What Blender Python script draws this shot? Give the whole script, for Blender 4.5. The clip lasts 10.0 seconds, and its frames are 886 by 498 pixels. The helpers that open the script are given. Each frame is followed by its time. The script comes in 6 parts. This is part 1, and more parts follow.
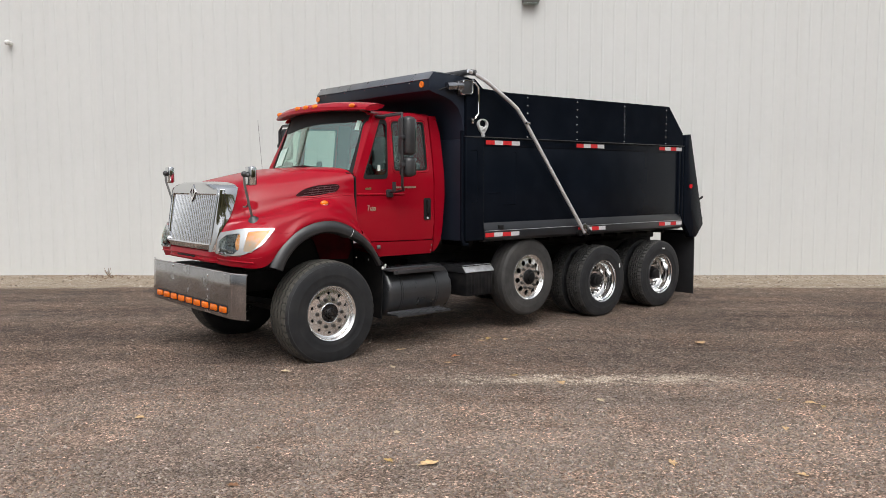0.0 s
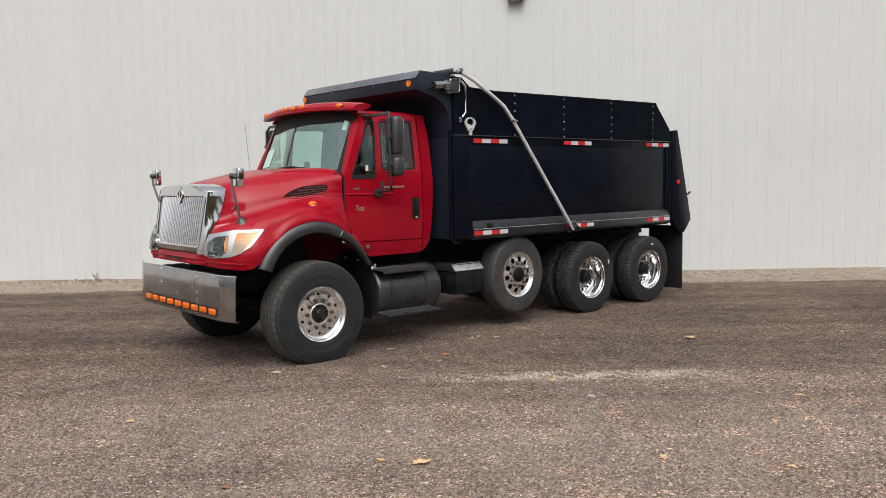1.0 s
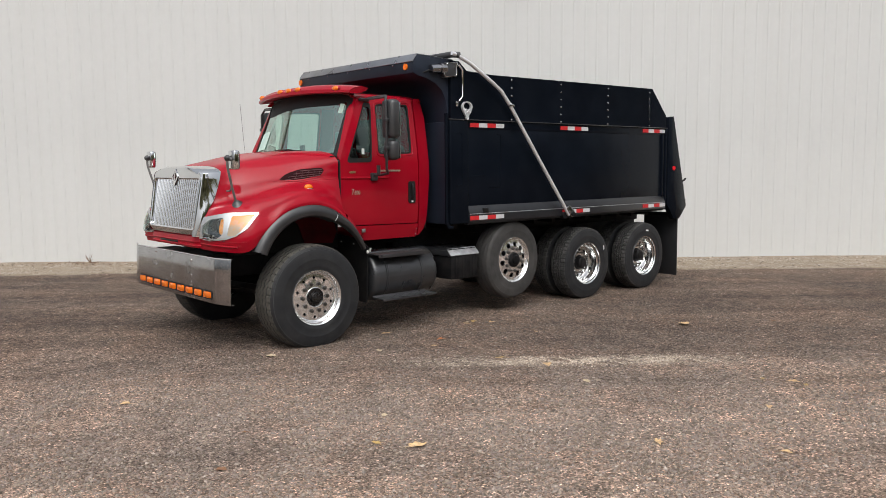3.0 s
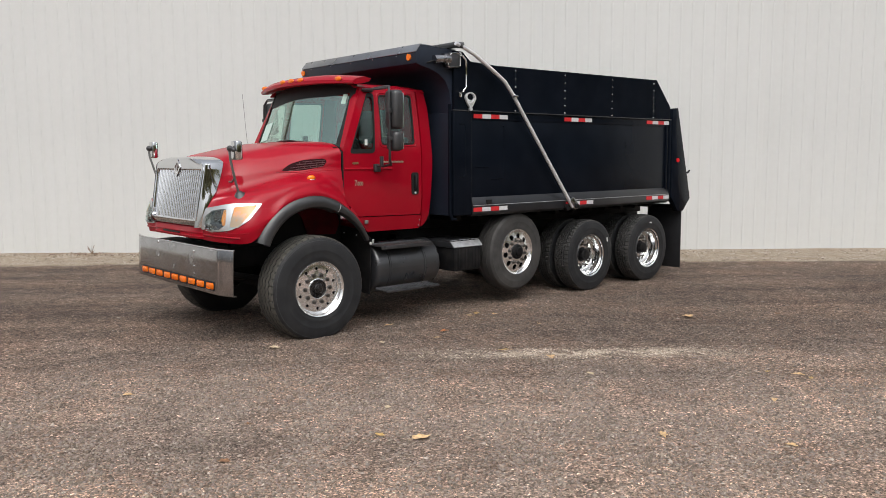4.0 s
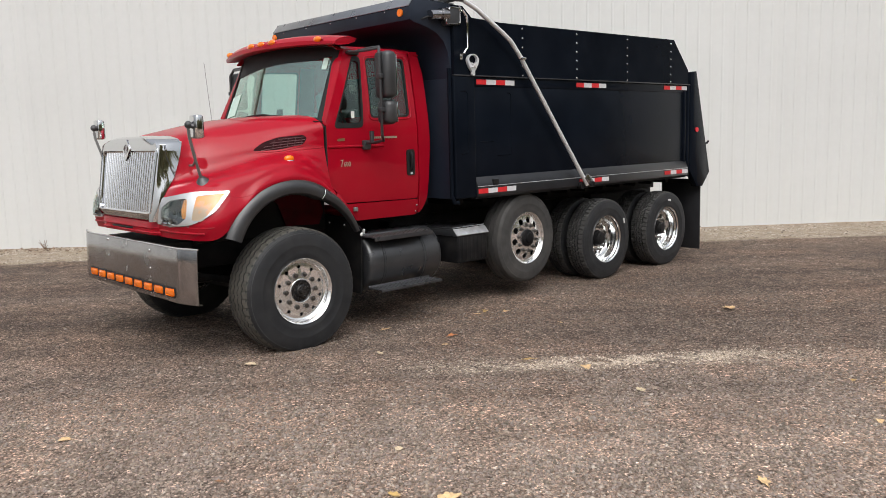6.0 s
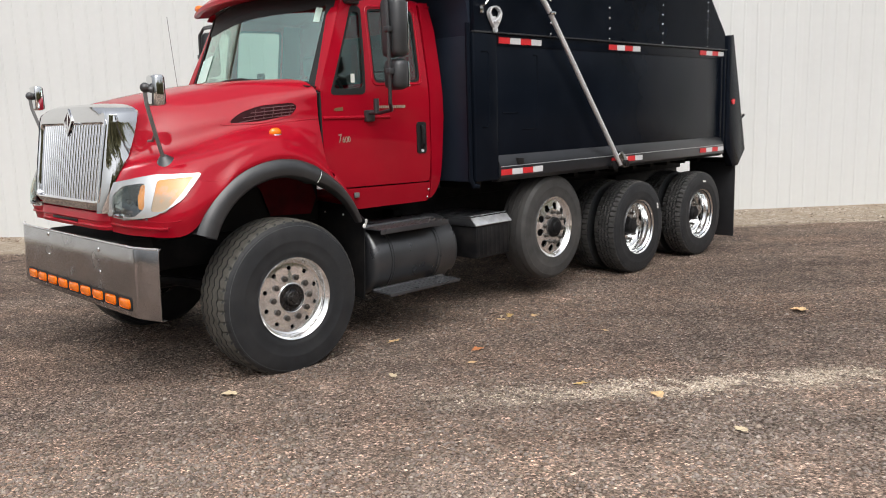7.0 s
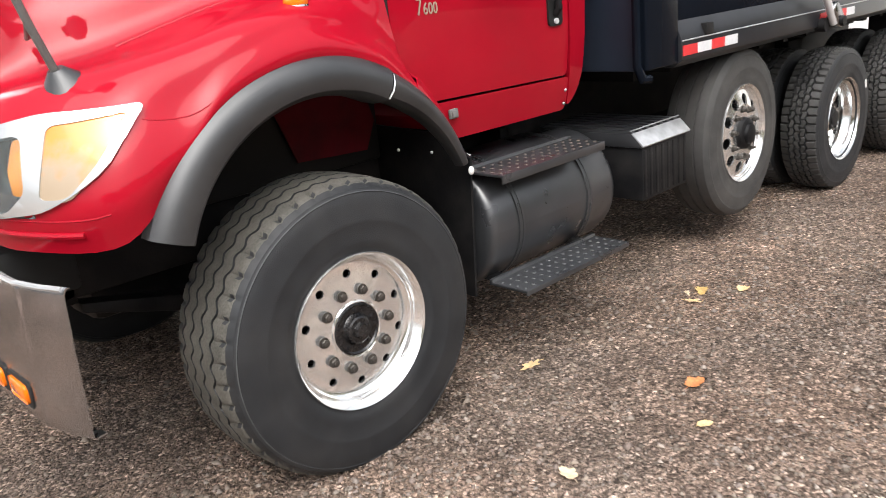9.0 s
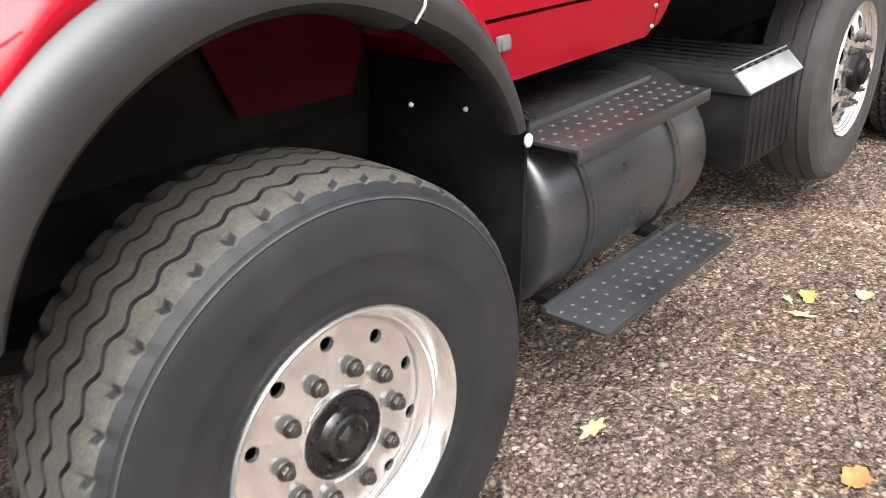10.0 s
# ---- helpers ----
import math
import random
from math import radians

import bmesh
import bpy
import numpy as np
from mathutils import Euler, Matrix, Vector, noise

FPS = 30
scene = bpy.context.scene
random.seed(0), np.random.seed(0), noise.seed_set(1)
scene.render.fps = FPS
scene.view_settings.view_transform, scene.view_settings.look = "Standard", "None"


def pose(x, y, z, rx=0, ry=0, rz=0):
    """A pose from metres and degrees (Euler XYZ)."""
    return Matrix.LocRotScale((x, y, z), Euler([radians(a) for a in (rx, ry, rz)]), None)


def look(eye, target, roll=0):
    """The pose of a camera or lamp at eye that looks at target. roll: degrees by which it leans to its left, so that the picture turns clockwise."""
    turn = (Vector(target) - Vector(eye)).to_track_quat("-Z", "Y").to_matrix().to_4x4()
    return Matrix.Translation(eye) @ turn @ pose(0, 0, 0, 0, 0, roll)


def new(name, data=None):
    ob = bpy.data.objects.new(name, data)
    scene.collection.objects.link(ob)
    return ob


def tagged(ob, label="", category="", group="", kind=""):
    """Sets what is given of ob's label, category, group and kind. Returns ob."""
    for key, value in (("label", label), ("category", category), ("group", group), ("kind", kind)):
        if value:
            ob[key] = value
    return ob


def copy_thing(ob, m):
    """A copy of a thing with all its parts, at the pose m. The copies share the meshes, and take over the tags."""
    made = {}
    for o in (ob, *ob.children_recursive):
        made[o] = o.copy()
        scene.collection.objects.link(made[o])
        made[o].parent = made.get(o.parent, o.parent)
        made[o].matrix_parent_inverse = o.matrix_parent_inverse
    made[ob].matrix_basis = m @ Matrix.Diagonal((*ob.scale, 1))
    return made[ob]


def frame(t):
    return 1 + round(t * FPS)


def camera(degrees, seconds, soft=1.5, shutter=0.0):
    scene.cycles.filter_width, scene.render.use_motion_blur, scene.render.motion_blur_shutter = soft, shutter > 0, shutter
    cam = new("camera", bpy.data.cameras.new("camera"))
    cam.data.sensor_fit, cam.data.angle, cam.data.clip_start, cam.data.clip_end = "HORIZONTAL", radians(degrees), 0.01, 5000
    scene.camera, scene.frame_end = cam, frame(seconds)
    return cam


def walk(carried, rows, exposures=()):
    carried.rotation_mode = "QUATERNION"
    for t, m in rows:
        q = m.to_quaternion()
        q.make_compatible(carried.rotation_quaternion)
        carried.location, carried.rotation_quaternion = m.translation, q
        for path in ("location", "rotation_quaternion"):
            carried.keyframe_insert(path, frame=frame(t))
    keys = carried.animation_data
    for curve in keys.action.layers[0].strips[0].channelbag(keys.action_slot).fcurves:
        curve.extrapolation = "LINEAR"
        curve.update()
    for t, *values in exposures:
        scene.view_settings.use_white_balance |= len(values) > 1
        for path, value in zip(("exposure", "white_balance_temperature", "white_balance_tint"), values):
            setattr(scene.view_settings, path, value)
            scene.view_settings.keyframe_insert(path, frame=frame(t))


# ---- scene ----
cam = camera(57.6, 10.0, soft=0.4, shutter=0.22)
PATH = [
    (0, (4.577, 8.534, 1.924), (3.294, 7.009, 1.755), -0.1),
    (0.5, (4.579, 8.538, 1.932), (3.292, 7.017, 1.762), -0.4),
    (1, (4.576, 8.541, 1.924), (3.274, 7.033, 1.752), -0.9),
    (1.5, (4.571, 8.538, 1.925), (3.256, 7.042, 1.748), -1.1),
    (2, (4.58, 8.52, 1.917), (3.261, 7.029, 1.727), -0.9),
    (2.5, (4.588, 8.516, 1.911), (3.274, 7.021, 1.709), -0.5),
    (4, (4.577, 8.475, 1.9), (3.27, 6.979, 1.673), -0.3),
    (4.5, (4.555, 8.413, 1.881), (3.253, 6.917, 1.624), -0.0),
    (5, (4.473, 8.268, 1.868), (3.177, 6.769, 1.592), -0.0),
    (5.5, (4.19, 7.835, 1.87), (2.883, 6.347, 1.591), -0.8),
    (6.8, (3.342, 6.245, 1.787), (1.943, 4.847, 1.49), -1.8),
    (7, (3.187, 5.982, 1.77), (1.8, 4.579, 1.442), -1.7),
    (7.5, (2.827, 5.322, 1.742), (1.462, 3.933, 1.288), -1.2),
    (8, (2.467, 4.677, 1.731), (1.163, 3.243, 1.238), -0.2),
    (8.5, (2.097, 4.044, 1.706), (0.731, 2.679, 1.186), -1.3),
    (9, (1.626, 3.469, 1.671), (0.33, 2.073, 1.061), -5.9),
    (9.5, (1.256, 2.855, 1.624), (-0.024, 1.501, 0.897), -3.7),
    (10, (0.831, 2.326, 1.569), (-0.476, 1.071, 0.722), -3.4),
]
EXPOSURES = [(0, 0.1), (2.5, 0.1), (4.5, 0.1), (7.0, 0.35), (7.5, 0.42), (8.0, 0.60), (8.5, 0.84), (9.0, 1.04), (9.5, 1.23), (10, 1.5)]
walk(cam, [(t, look(eye, target, roll)) for t, eye, target, roll in PATH], EXPOSURES)

# ---- world, sun, exposure ----
world = bpy.data.worlds.new("overcast_sky")
scene.world = world
world.use_nodes = True
wn = world.node_tree
sky = wn.nodes.new("ShaderNodeTexSky")
sky.sky_type, sky.sun_disc = "NISHITA", False
sky.sun_elevation, sky.sun_rotation = radians(50), radians(40)
sky.air_density, sky.dust_density = 1.0, 3.0
pale = wn.nodes.new("ShaderNodeHueSaturation")
pale.inputs["Saturation"].default_value = 0.22
wn.links.new(sky.outputs["Color"], pale.inputs["Color"])
# an overcast sky is about three times as bright overhead as at the horizon
geo, xyz_w = wn.nodes.new("ShaderNodeTexCoord"), wn.nodes.new("ShaderNodeSeparateXYZ")
grad, veil = wn.nodes.new("ShaderNodeMapRange"), wn.nodes.new("ShaderNodeVectorMath")
grad.inputs["To Min"].default_value, grad.inputs["To Max"].default_value = 0.38, 1.80
veil.operation = "SCALE"
wn.links.new(geo.outputs["Generated"], xyz_w.inputs[0])
wn.links.new(xyz_w.outputs[2], grad.inputs["Value"])
wn.links.new(pale.outputs["Color"], veil.inputs[0])
wn.links.new(grad.outputs[0], veil.inputs["Scale"])
wn.links.new(veil.outputs[0], wn.nodes["Background"].inputs["Color"])
wn.nodes["Background"].inputs["Strength"].default_value = 0.15
sun = new("sun", bpy.data.lights.new("sun", "SUN"))
sun.data.energy, sun.data.angle, sun.data.color = 1.2, radians(60), (1.0, 0.985, 0.96)
sun.matrix_world = look((4, 6, 14), (0, 0, 0))
scene.view_settings.exposure = 0.0


# ---- materials ----
def mat(name, color, rough=0.5, metal=0.0, spread=0.0, scale=8.0, grain=0.0, grain_scale=200.0, bump=0.0, coat=0.0,
        dirt=None, dirt_scale=3.0, dirt_amount=0.0, emit=0.0, rough_var=0.0, per_object=0.0, spec=0.5):
    """A surface with colour spread at two scales, fine relief, and dirt in patches."""
    m = bpy.data.materials.new(name)
    m.use_nodes = True
    nt = m.node_tree
    b = nt.nodes["Principled BSDF"]
    b.inputs["Roughness"].default_value, b.inputs["Metallic"].default_value = rough, metal
    b.inputs["Specular IOR Level"].default_value = spec
    b.inputs["Coat Weight"].default_value, b.inputs["Coat Roughness"].default_value = coat, 0.035
    co = nt.nodes.new("ShaderNodeTexCoord").outputs["Object"]
    rgb = nt.nodes.new("ShaderNodeRGB")
    rgb.outputs[0].default_value = (*color, 1)
    out = rgb.outputs[0]

    def noise_of(s, detail=4.0):
        n = nt.nodes.new("ShaderNodeTexNoise")
        n.inputs["Scale"].default_value, n.inputs["Detail"].default_value = s, detail
        nt.links.new(co, n.inputs["Vector"])
        return n.outputs["Fac"]

    def scaled(col, fac, low, high):
        r = nt.nodes.new("ShaderNodeMapRange")
        r.inputs["From Min"].default_value, r.inputs["From Max"].default_value = 0.3, 0.7
        r.inputs["To Min"].default_value, r.inputs["To Max"].default_value = low, high
        nt.links.new(fac, r.inputs["Value"])
        v = nt.nodes.new("ShaderNodeVectorMath")
        v.operation = "SCALE"
        nt.links.new(col, v.inputs[0])
        nt.links.new(r.outputs[0], v.inputs["Scale"])
        return v.outputs[0]

    if spread:
        out = scaled(out, noise_of(scale), 1 - spread, 1 + spread)
    if grain:
        out = scaled(out, noise_of(grain_scale, 2.0), 1 - grain, 1 + grain)
    if per_object:
        info = nt.nodes.new("ShaderNodeObjectInfo")
        r = nt.nodes.new("ShaderNodeMapRange")
        r.inputs["To Min"].default_value, r.inputs["To Max"].default_value = 1 - per_object, 1 + per_object
        nt.links.new(info.outputs["Random"], r.inputs["Value"])
        v = nt.nodes.new("ShaderNodeVectorMath")
        v.operation = "SCALE"
        nt.links.new(out, v.inputs[0])
        nt.links.new(r.outputs[0], v.inputs["Scale"])
        out = v.outputs[0]
    if dirt:
        r = nt.nodes.new("ShaderNodeMapRange")
        r.inputs["From Min"].default_value, r.inputs["From Max"].default_value = 0.42, 0.72
        r.inputs["To Max"].default_value = dirt_amount
        nt.links.new(noise_of(dirt_scale, 8.0), r.inputs["Value"])
        mix = nt.nodes.new("ShaderNodeMix")
        mix.data_type = "RGBA"
        nt.links.new(r.outputs[0], mix.inputs["Factor"])
        nt.links.new(out, mix.inputs["A"])
        mix.inputs["B"].default_value = (*dirt, 1)
        out = mix.outputs["Result"]
    nt.links.new(out, b.inputs["Base Color"])
    if rough_var:
        r = nt.nodes.new("ShaderNodeMapRange")
        r.inputs["From Min"].default_value, r.inputs["From Max"].default_value = 0.3, 0.7
        r.inputs["To Min"].default_value, r.inputs["To Max"].default_value = max(rough - rough_var, 0.02), rough + rough_var
        nt.links.new(noise_of(scale * 1.7, 6.0), r.inputs["Value"])
        nt.links.new(r.outputs[0], b.inputs["Roughness"])
    if bump:
        bp = nt.nodes.new("ShaderNodeBump")
        bp.inputs["Strength"].default_value, bp.inputs["Distance"].default_value = bump, 0.004
        nt.links.new(noise_of(grain_scale, 3.0), bp.inputs["Height"])
        nt.links.new(bp.outputs[0], b.inputs["Normal"])
    if emit:
        nt.links.new(out, b.inputs["Emission Color"])
        b.inputs["Emission Strength"].default_value = emit
    return m


RED = mat("red_paint", (0.338, 0.0030, 0.0148), 0.5, coat=0.48, spec=0.04, spread=0.06, scale=2.5, dirt=(0.30, 0.03, 0.03), dirt_scale=5, dirt_amount=0.10)
BLACK = mat("black_body_paint", (0.0046, 0.0066, 0.0108), 0.20, coat=0.0, spec=0.06, spread=0.25, scale=1.5, rough_var=0.05, dirt=(0.03, 0.034, 0.040), dirt_scale=3, dirt_amount=0.06)
FRAME = mat("black_chassis_paint", (0.006, 0.006, 0.007), 0.55, spec=0.2, spread=0.3, scale=5, dirt=(0.06, 0.055, 0.05), dirt_scale=6, dirt_amount=0.25, bump=0.2, grain_scale=90)
TANKM = mat("satin_black_tank_paint", (0.026, 0.027, 0.030), 0.33, spec=0.9, spread=0.2, scale=5, rough_var=0.07, dirt=(0.06, 0.058, 0.055), dirt_scale=5, dirt_amount=0.15)
PLASTIC = mat("black_textured_plastic", (0.017, 0.018, 0.020), 0.42, spec=0.85, spread=0.15, scale=6, bump=0.04, grain_scale=350, dirt=(0.10, 0.10, 0.10), dirt_scale=4, dirt_amount=0.25)
CHROME = mat("chrome", (0.73, 0.74, 0.75), 0.06, 1.0, rough_var=0.03, scale=6)
STEEL = mat("polished_stainless_steel", (0.42, 0.42, 0.43), 0.22, 1.0, spread=0.1, scale=3, rough_var=0.07, grain=0.06, grain_scale=60)
ALU = mat("polished_aluminium", (0.94, 0.94, 0.93), 0.13, 0.88, spread=0.03, scale=8, rough_var=0.04, dirt=(0.55, 0.50, 0.44), dirt_scale=9, dirt_amount=0.12)
TUBE = mat("brushed_aluminium_tube", (0.86, 0.87, 0.89), 0.28, 0.45, spread=0.04, scale=12)
BARM = mat("chrome_bars", (0.92, 0.92, 0.93), 0.10, 1.0, rough_var=0.04, scale=10)
RUBBER = mat("tyre_rubber", (0.0160, 0.0172, 0.0192), 0.55, spec=0.42, spread=0.2, scale=9, dirt=(0.045, 0.043, 0.042), dirt_scale=5, dirt_amount=0.35, bump=0.25, grain_scale=260)
DUSTY = mat("dusty_grey_tyre_rubber", (0.044, 0.043, 0.042), 0.6, spec=0.4, spread=0.25, scale=9, dirt=(0.085, 0.080, 0.074), dirt_scale=4, dirt_amount=0.5, bump=0.25, grain_scale=260)
TREAD = mat("dusty_tread_rubber", (0.070, 0.066, 0.056), 0.8, spread=0.25, scale=12, grain=0.25, grain_scale=140, dirt=(0.105, 0.095, 0.080), dirt_scale=10, dirt_amount=0.55, bump=0.4)
SCUFF = mat("scuffed_pale_rubber", (0.055, 0.056, 0.058), 0.7, spread=0.35, scale=22, dirt=(0.03, 0.032, 0.035), dirt_scale=14, dirt_amount=0.9)
HUBM = mat("oily_black_hub", (0.007, 0.007, 0.008), 0.24, spec=0.6, spread=0.4, scale=25, rough_var=0.1, dirt=(0.05, 0.045, 0.04), dirt_scale=12, dirt_amount=0.3)
STUDM = mat("worn_rusty_stud", (0.060, 0.045, 0.037), 0.5, spec=0.4, spread=0.3, scale=30)
GREYSTUD = mat("worn_grey_stud", (0.050, 0.051, 0.054), 0.5, spec=0.4, spread=0.3, scale=30)
DARK = mat("dark_gap", (0.006, 0.006, 0.006), 0.7, spread=0.2)
AMBERC = mat("clear_amber_lens", (0.64, 0.25, 0.045), 0.15, spread=0.3, scale=14, coat=0.5)
# body black of headboard and shield, lightened for sky light missing there
MATTBLACK = mat("worn_black_body_paint", (0.012, 0.0175, 0.030), 0.45, spec=0.30, spread=0.25, scale=2, dirt=(0.04, 0.04, 0.04), dirt_scale=3, dirt_amount=0.12)
# darker copy of the red paint, with the shade inside the hood put in
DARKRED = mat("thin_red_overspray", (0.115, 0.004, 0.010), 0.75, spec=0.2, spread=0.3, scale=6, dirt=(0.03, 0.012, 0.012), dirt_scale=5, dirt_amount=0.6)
AMBER = mat("amber_lens", (0.90, 0.195, 0.006), 0.12, spread=0.15, scale=60, coat=0.5)
REDLENS = mat("red_lens", (0.65, 0.012, 0.02), 0.12, spread=0.2, scale=60, coat=0.5)
TAPE_R = mat("red_reflective_tape", (0.60, 0.025, 0.03), 0.35, spread=0.08, scale=40)
TAPE_W = mat("silver_reflective_tape", (0.62, 0.62, 0.63), 0.35, spread=0.06, scale=40)
WHITE = mat("white_plastic", (0.75, 0.75, 0.72), 0.4, spread=0.08, scale=10)
DULL = mat("dull_steel", (0.11, 0.10, 0.09), 0.5, 0.8, spread=0.3, scale=40)
SEATM = mat("grey_cab_trim", (0.085, 0.092, 0.095), 0.75, spread=0.2, scale=6, bump=0.3)
LAMPIN = mat("headlamp_reflector", (0.24, 0.245, 0.26), 0.18, 1.0, spread=0.12, scale=20)
PAPER = mat("pale_green_sticker", (0.56, 0.74, 0.66), 0.6, spread=0.1, scale=30)
GREYP = mat("grey_weathered_plastic", (0.14, 0.14, 0.135), 0.5, spread=0.15, scale=20)
SHIELDT = mat("polished_black_shield_top", (0.30, 0.31, 0.33), 0.3, 0.9, spread=0.15, scale=3, rough_var=0.05)
RAIL = mat("worn_satin_rail_paint", (0.012, 0.013, 0.016), 0.30, spec=0.6, spread=0.25, scale=7, dirt=(0.04, 0.04, 0.04), dirt_scale=4, dirt_amount=0.2)
LIDM = mat("worn_bright_edge", (0.50, 0.51, 0.52), 0.36, 0.5, spread=0.2, scale=15)
RIMM = mat("polished_dished_rim", (0.82, 0.83, 0.83), 0.17, 1.0, rough_var=0.04, scale=9)
VENTDARK = mat("dark_red_recess", (0.030, 0.003, 0.005), 0.6, spec=0.1, spread=0.3, scale=12)
VENTM = mat("dark_red_vent_plastic", (0.13, 0.055, 0.060), 0.3, spec=0.6, spread=0.2, scale=20)


def turn_lens_mat():
    """A moulded lens, amber over its upper rear part and clear with a pale reflector over the rest."""
    m = mat("turn_signal_lens", (0.5, 0.4, 0.3), 0.14, coat=0.5)
    nt = m.node_tree
    co, xyz, n, amber, mix = (nt.nodes.new("ShaderNode" + k) for k in ("TexCoord", "SeparateXYZ", "TexNoise", "MapRange", "Mix"))
    mix.data_type = "RGBA"
    n.inputs["Scale"].default_value, n.inputs["Detail"].default_value = 4.0, 5.0
    nt.links.new(co.outputs["Generated"], xyz.inputs[0])
    nt.links.new(co.outputs["Generated"], n.inputs["Vector"])
    total = None
    for socket, weight in ((xyz.outputs[2], 1.0), (xyz.outputs[0], -0.75), (n.outputs["Fac"], 1.1)):
        k = nt.nodes.new("ShaderNodeMath")
        k.operation = "MULTIPLY_ADD"
        nt.links.new(socket, k.inputs[0])
        k.inputs[1].default_value = weight
        if total:
            nt.links.new(total, k.inputs[2])
        else:
            k.inputs[2].default_value = 0.0
        total = k.outputs[0]
    amber.inputs["From Min"].default_value, amber.inputs["From Max"].default_value = 0.30, 0.78
    nt.links.new(total, amber.inputs["Value"])
    nt.links.new(amber.outputs[0], mix.inputs["Factor"])
    mix.inputs["A"].default_value, mix.inputs["B"].default_value = (0.34, 0.26, 0.175, 1), (0.66, 0.22, 0.022, 1)
    nt.links.new(mix.outputs["Result"], nt.nodes["Principled BSDF"].inputs["Base Color"])
    return m


TURNLENS = turn_lens_mat()


def glass_mat(name, tint, gloss=1.0):
    """Thin pane: clear tint, with mirror gloss by Fresnel."""
    m = bpy.data.materials.new(name)
    m.use_nodes = True
    nt = m.node_tree
    nt.nodes.remove(nt.nodes["Principled BSDF"])
    tr, gl, mx, fr = (nt.nodes.new(k) for k in ("ShaderNodeBsdfTransparent", "ShaderNodeBsdfGlossy", "ShaderNodeMixShader", "ShaderNodeLayerWeight"))
    tr.inputs["Color"].default_value = (*tint, 1)
    gl.inputs["Roughness"].default_value = 0.02
    gl.inputs["Color"].default_value = (0.86, 1.0, 0.95, 1)
    fr.inputs["Blend"].default_value = 0.5
    power, lift = nt.nodes.new("ShaderNodeMath"), nt.nodes.new("ShaderNodeMath")
    power.operation, power.inputs[1].default_value = "POWER", 4.0
    lift.operation, lift.inputs[1].default_value, lift.inputs[2].default_value = "MULTIPLY_ADD", 0.8, gloss
    nt.links.new(fr.outputs["Facing"], power.inputs[0])
    nt.links.new(power.outputs[0], lift.inputs[0])
    nt.links.new(lift.outputs[0], mx.inputs[0])
    nt.links.new(tr.outputs[0], mx.inputs[1])
    nt.links.new(gl.outputs[0], mx.inputs[2])
    nt.links.new(mx.outputs[0], nt.nodes["Material Output"].inputs["Surface"])
    return m


GLASS = glass_mat("tinted_cab_glass", (0.90, 0.95, 0.93), 0.06)
SCREEN = glass_mat("windscreen_glass", (0.80, 0.94, 0.88), 0.22)
LENS = glass_mat("clear_lamp_lens", (0.92, 0.93, 0.93), 0.05)
SILVER = mat("bright_bezel", (0.55, 0.56, 0.56), 0.22, 0.6, spread=0.05, scale=8)


# ---- mesh helpers ----
def part(name, bm, material, parent=None, label="", smooth=True, angle=32, at=None):
    """Links a bmesh as one mesh object under a thing or a part."""
    me = bpy.data.meshes.new(name)
    bmesh.ops.recalc_face_normals(bm, faces=bm.faces)
    bm.to_mesh(me)
    bm.free()
    for x in material if isinstance(material, (list, tuple)) else [material]:
        me.materials.append(x)
    if smooth:
        me.polygons.foreach_set("use_smooth", [True] * len(me.polygons))
        me.set_sharp_from_angle(angle=radians(angle))
    ob = new(name, me)
    if at:
        ob.location = at
    if parent:
        ob.parent = parent
    if label:
        ob["label"] = label
    return ob


def again(ob, parent, at, rz=0.0, name=None):
    """Another object on the same mesh."""
    o = new(name or ob.name.split(".")[0], ob.data)
    o.location, o.rotation_euler = at, (0, 0, rz)
    o.parent = parent
    return o


def B():
    return bmesh.new()


def box(bm, x0, x1, y0, y1, z0, z1, bevel=0.0, seg=2):
    r = bmesh.ops.create_cube(bm, size=1.0)
    vs = r["verts"]
    for v in vs:
        v.co = Vector(((x0 + x1) / 2 + v.co.x * (x1 - x0), (y0 + y1) / 2 + v.co.y * (y1 - y0), (z0 + z1) / 2 + v.co.z * (z1 - z0)))
    if bevel:
        es = list({e for v in vs for e in v.link_edges})
        bmesh.ops.bevel(bm, geom=es, offset=bevel, segments=seg, affect="EDGES", profile=0.5)
    return bm


def cyl(bm, p0, p1, r, seg=20, r1=None, cap=True):
    p0, p1 = Vector(p0), Vector(p1)
    d = p1 - p0
    m = Matrix.Translation((p0 + p1) / 2) @ d.to_track_quat("Z", "Y").to_matrix().to_4x4()
    bmesh.ops.create_cone(bm, cap_ends=cap, segments=seg, radius1=r, radius2=r if r1 is None else r1, depth=d.length, matrix=m)
    return bm


def ball(bm, c, r, u=12, v=8, sc=(1, 1, 1)):
    bmesh.ops.create_uvsphere(bm, u_segments=u, v_segments=v, radius=r, matrix=Matrix.Translation(c) @ Matrix.Diagonal((*sc, 1)))
    return bm


